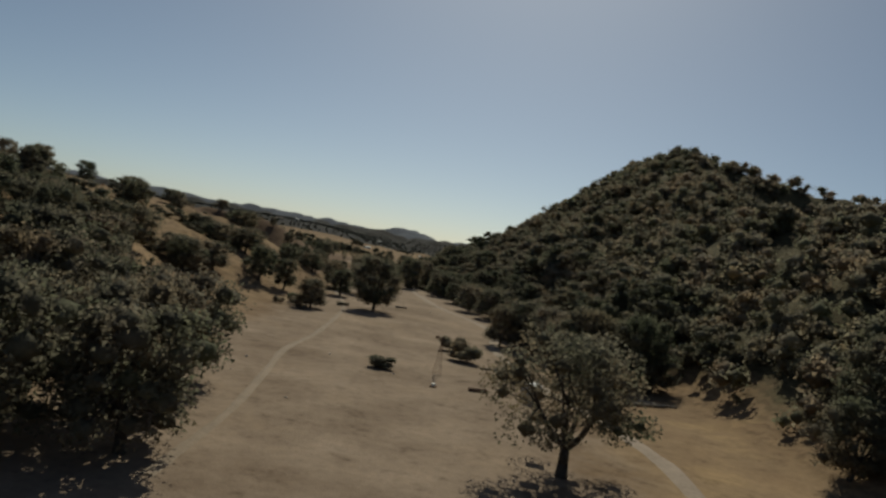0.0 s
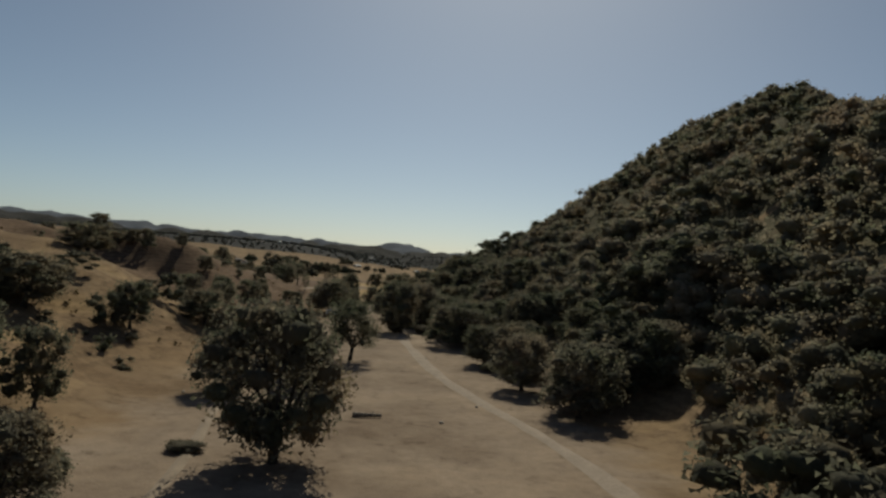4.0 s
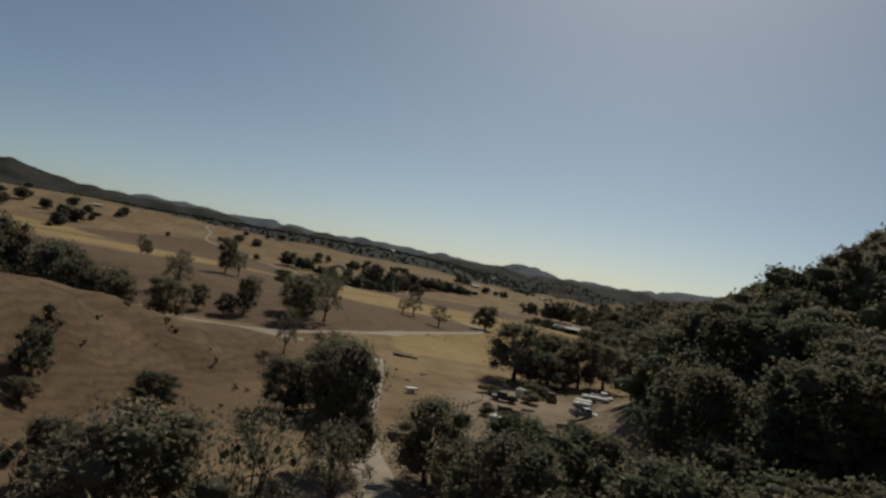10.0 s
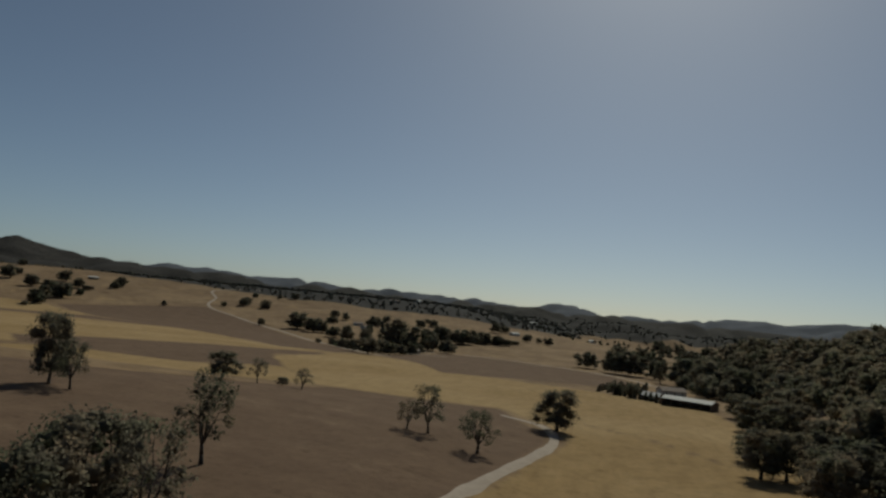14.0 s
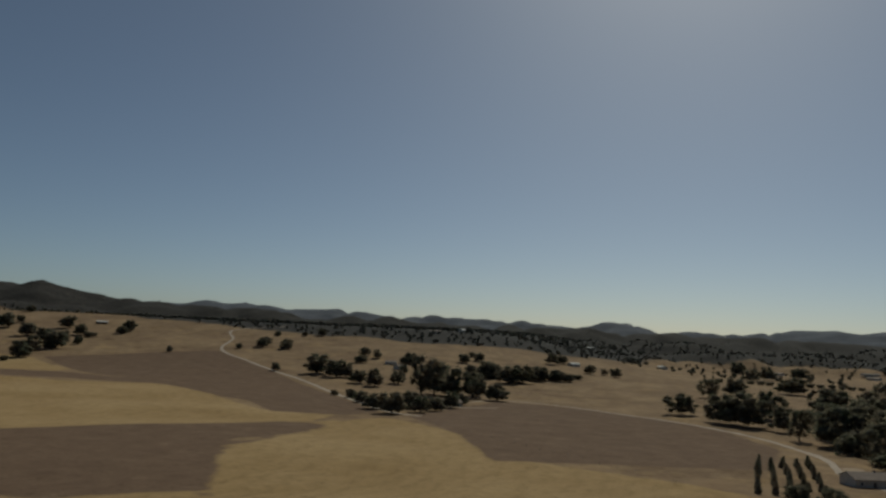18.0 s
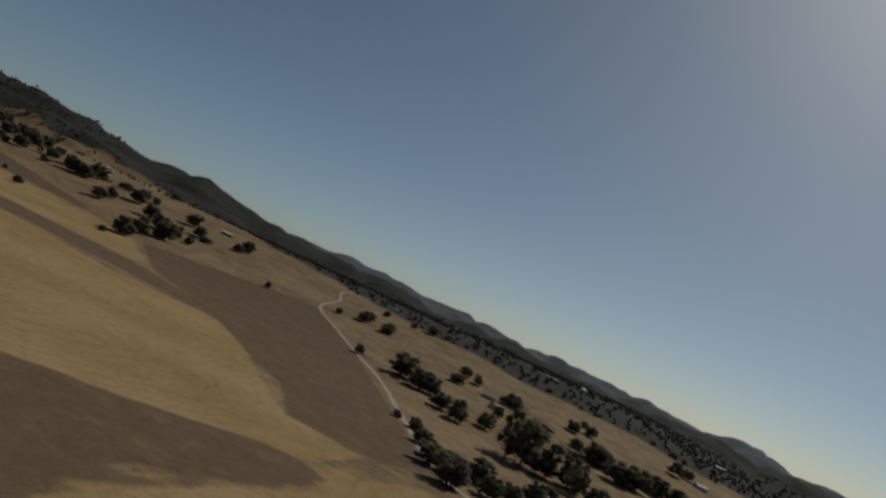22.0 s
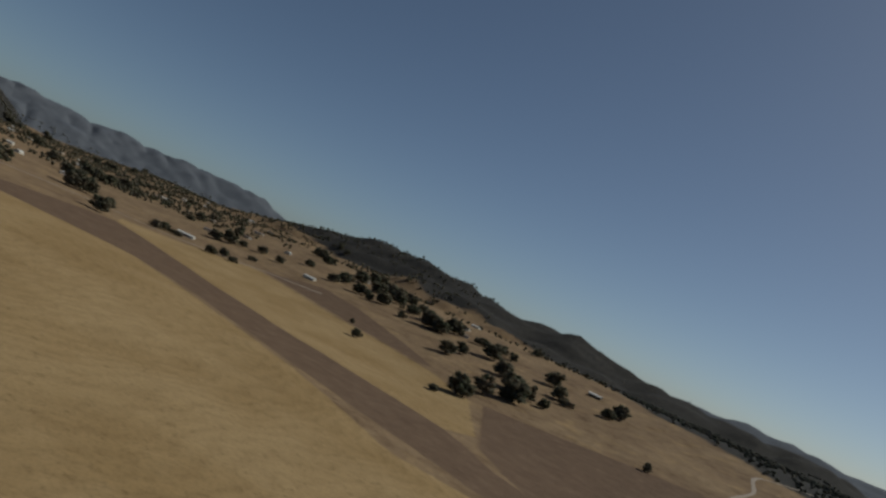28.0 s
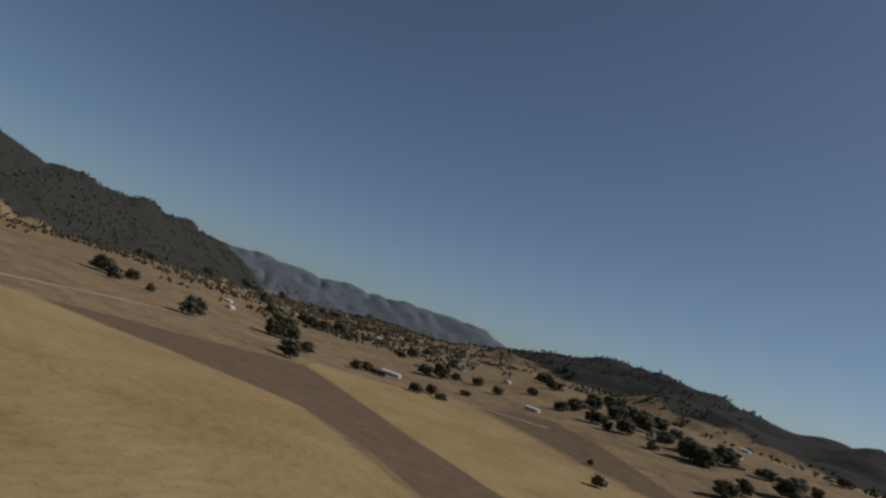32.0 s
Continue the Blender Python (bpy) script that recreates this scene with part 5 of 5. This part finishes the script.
for k in range(34):
    x, y = RNG.uniform(35, 110), RNG.uniform(180, 520)
    stone(x, y, RNG.uniform(0.5, 1.2))
# canyon mouth
round_tank(-40.6, 411, 1.15, 1.9, "round white water tank in the shade of an oak")
round_tank(-38.0, 412, 1.15, 1.9, "round white water tank in the shade of an oak")
car(-39, 399, 35, M_RUST, "derelict rusty pickup truck among scrub and stones", True, "old vehicles")
ct = thing("farm_cart", -45.8, 395.2, 25, "old rusty two-wheeled farm cart on bare ground", "cart")
part("bed", box(bmesh.new(), -1.2, 1.2, -0.6, 0.6, 0.5, 0.62, 0.02), M_WOOD, ct)
part("drawbar", box(bmesh.new(), 1.2, 2.8, -0.06, 0.06, 0.45, 0.55, 0.01), M_RUST, ct)
part("axle", box(bmesh.new(), -0.08, 0.08, -0.7, 0.7, 0.38, 0.5, 0.01), M_RUST, ct)
for sy in (-1, 1):
    wheel(ct, 0, sy * 0.75, 0.42, 0.14)
    part("side_rail", box(bmesh.new(), -1.2, 1.2, sy * 0.58 - 0.03, sy * 0.58 + 0.03, 0.62, 0.9, 0.01), M_WOOD, ct)
for x, y in ((-55.3, 394.8), (-53.8, 395.9), (-53, 397.6), (-52.2, 399.5), (-51.2, 402.6), (-50.6, 405.5), (-50.2, 409)):
    post(x, y, 1.3, RNG.uniform(-.15, .15))
# farm yard
car(-17.3, 541, 95, M_RUST, "dark red pickup truck parked on bare ground", True)
car(-19.6, 545.5, 150, M_DARK, "dark car with a glinting windscreen under oaks")
car(-26.6, 526, 165, M_DARK, "dark old pickup truck by the fence", True)
car(-22.7, 540.5, 20, M_GREYCAR, "grey car parked under oaks")
car(-5.8, 556, 10, M_WHITE, "white pickup truck parked at the wood's edge", True)
trailer(-7.6, 549.6, 4, 6.4, "long flat trailer under a white tarpaulin beside trees")
trailer(-10.4, 542, 6, 3.9, "short flat trailer under a white tarpaulin beside trees")
trailer(-10.8, 537.6, 10, 3.9, "short flat trailer under a white tarpaulin beside trees")
car(-11.2, 517.5, 20, M_GREYCAR, "grey pickup truck by the trailers", True)
round_tank(-25.8, 500, 1.15, 1.6, "round pale-topped tank beside a grey-green bush")
round_tank(-24.2, 537, 0.75, 1.7, "small round grey tank in the farm yard")
mc = thing("old_machine", -23.2, 510, 80, "rusty red-brown farm machine standing on bare ground", "machine")
part("frame", box(bmesh.new(), -1.7, 1.7, -0.55, 0.55, 0.5, 0.72, 0.04), M_RUST, mc)
part("hopper", box(bmesh.new(), -0.9, 0.7, -0.7, 0.7, 0.72, 1.5, 0.18), M_RUST, mc)
part("drawbar", box(bmesh.new(), 1.7, 3.1, -0.07, 0.07, 0.48, 0.6, 0.02), M_RUST, mc)
part("axle", drum(bmesh.new(), (-0.5, -0.8, 0.5), (-0.5, 0.8, 0.5), 0.06, 8), M_STEEL, mc)
for sy in (-1, 1):
    wheel(mc, -0.5, sy * 0.85, 0.5, 0.18)
wg = thing("box_trailer", -25.3, 510.5, 15, "dark boxy trailer beside a rusty machine", "trailer", "trailers in the farm yard")
part("box_body", box(bmesh.new(), -1.2, 1.2, -0.85, 0.85, 0.5, 1.7, 0.05), M_BROWNWALL, wg)
part("door", box(bmesh.new(), -1.24, -1.19, -0.6, 0.6, 0.6, 1.6, 0.01), M_DARK, wg)
part("drawbar", box(bmesh.new(), 1.2, 2.2, -0.06, 0.06, 0.45, 0.55, 0.01), M_RUST, wg)
for sy in (-1, 1):
    wheel(wg, 0, sy * 0.9, 0.34)
# low timber fence of the yard
for k in range(9):
    u = k / 8
    post(-35.2 + 4.7 * u, 503 + 19.2 * u, 1.1, RNG.uniform(-.12, .12))
for k in range(4):
    log_thing(-34.6 + 1.175 * k, 505.4 + 4.8 * k, 76, 4.9, 0.12, "grey timber rail lying along a low fence")
def pallet(x, y, turn, n):
    p = thing("pallet_stack", x, y, turn, "stack of weathered wooden pallets on bare ground", "pallets", "clutter of the farm yard")
    for k in range(n):
        for q in range(3):
            part("bearer", box(bmesh.new(), -0.6, 0.6, -0.5 + 0.46 * q, -0.42 + 0.46 * q, 0.15 * k, 0.15 * k + 0.1), M_WOOD, p)
        for q in range(5):
            part("board", box(bmesh.new(), -0.6 + 0.26 * q, -0.44 + 0.26 * q, -0.52, 0.52, 0.15 * k + 0.1, 0.15 * k + 0.125), M_WOOD, p)


pallet(-15.3, 508, 20, 5), pallet(-19, 499.5, 50, 2), pallet(-17.2, 498, 5, 3), pallet(-14.2, 510.5, 65, 2)
for x, y, t, l, r in ((-16.6, 503, 70, 4.2, 0.18), (-17.3, 503.6, 74, 3.6, 0.16), (-21.4, 519.5, 20, 2.6, 0.3), (-10.7, 546, 30, 2.4, 0.35), (-6.5, 577, 2, 5.0, 0.2), (-22, 516, 70, 3, 0.22)):
    log_thing(x, y, t, l, r, "grey timber lying in the farm yard")
tp = thing("small_trailer", -43.4, 515.5, 40, "small pale two-wheeled trailer on bare ground", "trailer", "trailers in the farm yard")
part("tub", box(bmesh.new(), -1.1, 1.1, -0.65, 0.65, 0.5, 1.0, 0.06), M_WHITE, tp)
part("drawbar", box(bmesh.new(), 1.1, 2.3, -0.05, 0.05, 0.45, 0.55, 0.01), M_RUST, tp)
for sy in (-1, 1):
    wheel(tp, 0, sy * 0.75, 0.33, 0.16)
shrub(-20.6, 543, 3.4, 6.6, 1, "rounded grey-green bush in front of yard oaks"), shrub(-28.4, 507.5, 2.6, 3.6, 0, "rounded grey-green bush beside a tank"), shrub(-13, 500, 3.2, 5.0, 1, "rounded grey-green bush at the wood's edge")
for k in range(9):
    post(-99 + 9 * k * 0.6, 583 + 6.2 * k, 1.5)
# farms of the valley
house("open_barn", -1.5, 878, -30, 23, 9, 3.4, M_ROOF, M_BROWNWALL, "long open farm barn with a pale sheet roof", 1.1, True, "farm buildings")
house("farm_house", -17, 893, -20, 8, 6, 2.6, M_ROOF, M_BROWNWALL, "small brown farm house behind cypresses", 1.6, False, "farm buildings")
house("farm_house", -2, 962, 20, 14, 9, 3.0, M_BROWNROOF, M_WALL, "brown-roofed farm house under dark trees", 1.8, False, "farm buildings")
house("farm_house", -905, 1645, 30, 16, 9, 3.2, M_ROOF, M_BROWNWALL, "brown hillside house with a pale roof", 1.6, False, "hillside houses")
house("farm_house", -1296, 1213, 60, 24, 10, 3.6, M_ROOF, M_WALL, "long pale farm building with a white roof", 1.5, False, "hillside houses")
for x, y, t, l in ((-374, 1512, 20, 14), (-352, 1480, 70, 12), (300, 2150, 10, 30), (380, 2140, 15, 26), (-1257, 1388, 40, 18), (-1392, 1789, 20, 18), (-1180, 1620, 30, 16), (-1090, 1560, 60, 14), (-1430, 1560, 10, 16), (-1660, 569, 30, 20), (-1500, 1290, 70, 18), (-1620, 1390, 20, 20), (-1850, 1480, 50, 22), (-212, 1190, 30, 13), (-2100, 1300, 10, 26), (-2350, 1500, 30, 24), (-420, 1850, 15, 18), (420, 1900, 30, 26)):
    house("farm_house", x, y, t, l, 9, 3.2, M_ROOF if (x + y) % 2 else M_BROWNROOF, M_WALL, "pale farm house among scattered oaks", 1.6, False, "farm houses")


def cypress_mesh(seed):
    rng = np.random.RandomState(seed)
    z = np.linspace(0.12, 0.9, 7)
    c = np.stack([rng.normal(0, .02, 7), rng.normal(0, .02, 7), z], -1)
    tc, tt, q = lobes_of(rng, c, 0.2 * (1.05 - z) + 0.06, 22, 0.05, LUMPS, 1.2, 0.9)
    return build("cypress_crown", tc, tt, q, M_LEAF)


CYPRESS = [cypress_mesh(61), cypress_mesh(62)]


def cypress(x, y, h, w):
    o = thing("cypress", x, y, RNG.uniform(0, 360), "small dark cypress in a planted row", "tree", "cypress rows")
    o.scale = (w, w, h)
    bm = bmesh.new()
    limb(bm, (0, 0, -0.05), (0, 0, 0.5), 0.05, 0.02, 6)
    part("trunk", bm, M_BARK, o)
    new("crown", CYPRESS[RNG.randint(2)]).parent = o


for r in range(5):
    for k in range(9):
        cypress(-42 + 5 * r + 1.2 * k + RNG.normal() * 0.5, 920 + 9.5 * k + 2 * r + RNG.normal() * 0.6, RNG.uniform(2.8, 4.4), RNG.uniform(4.6, 6.0))
for k in range(11):
    cypress(-34 + 2.3 * k, 905 - 2.4 * k, RNG.uniform(3.4, 4.6), RNG.uniform(5.0, 6.5))
for k in range(13):
    x, y = -265 + 9.0 * k, 1460 + 6.9 * k
    hd = shrub(x, y, 7, 14, 1, "clipped green hedge clump across the valley")
    hd.name, hd["category"], hd["group"] = "hedge_clump", "hedge", "hedge across the valley"
for k in range(15):
    x, y = 14 + 12.8 * k, 1731 + 2.5 * k
    hd = shrub(x, y, RNG.uniform(5, 8), 12, 1, "dark tree-line clump across the valley")
    hd.name, hd["category"], hd["group"] = "hedge_clump", "hedge", "hedge across the valley"
for k in range(24):
    u = k / 23
    post(-216 + 150 * u, 1084 - 158 * u, 1.4)
for k in range(40):
    u = k / 39
    post(-1231 + 492 * u, 1299 + 53 * u, 1.5)

FAR_RNG = np.random.RandomState(5)
for k in range(30):
    x, y = FAR_RNG.uniform(-3300, -1450), FAR_RNG.uniform(900, 1750)
    house("farm_house", x, y, FAR_RNG.uniform(0, 180), FAR_RNG.uniform(12, 20), 10, 3.4, M_ROOF if k % 3 else M_BROWNROOF, M_WALL, "pale house among groves in the western valley", 1.8, False, "western houses")
for k in range(14):
    x, y = FAR_RNG.uniform(-700, 700), FAR_RNG.uniform(1650, 2300)
    house("farm_house", x, y, FAR_RNG.uniform(0, 180), FAR_RNG.uniform(12, 22), 10, 3.4, M_ROOF if k % 3 else M_BROWNROOF, M_WALL, "pale farm house on the far valley floor", 1.8, False, "far valley houses")
for k in range(16):
    u = k / 15
    hd = shrub(-290 + 62 * u + RNG.normal() * 5, 1196 - 50 * u + RNG.normal() * 5, RNG.uniform(1.8, 3.2), RNG.uniform(6, 9), 3, "fresh green garden bush at a farmstead drive")
    hd.name, hd["category"], hd["group"] = "garden_bush", "bush", "garden of the farmstead"
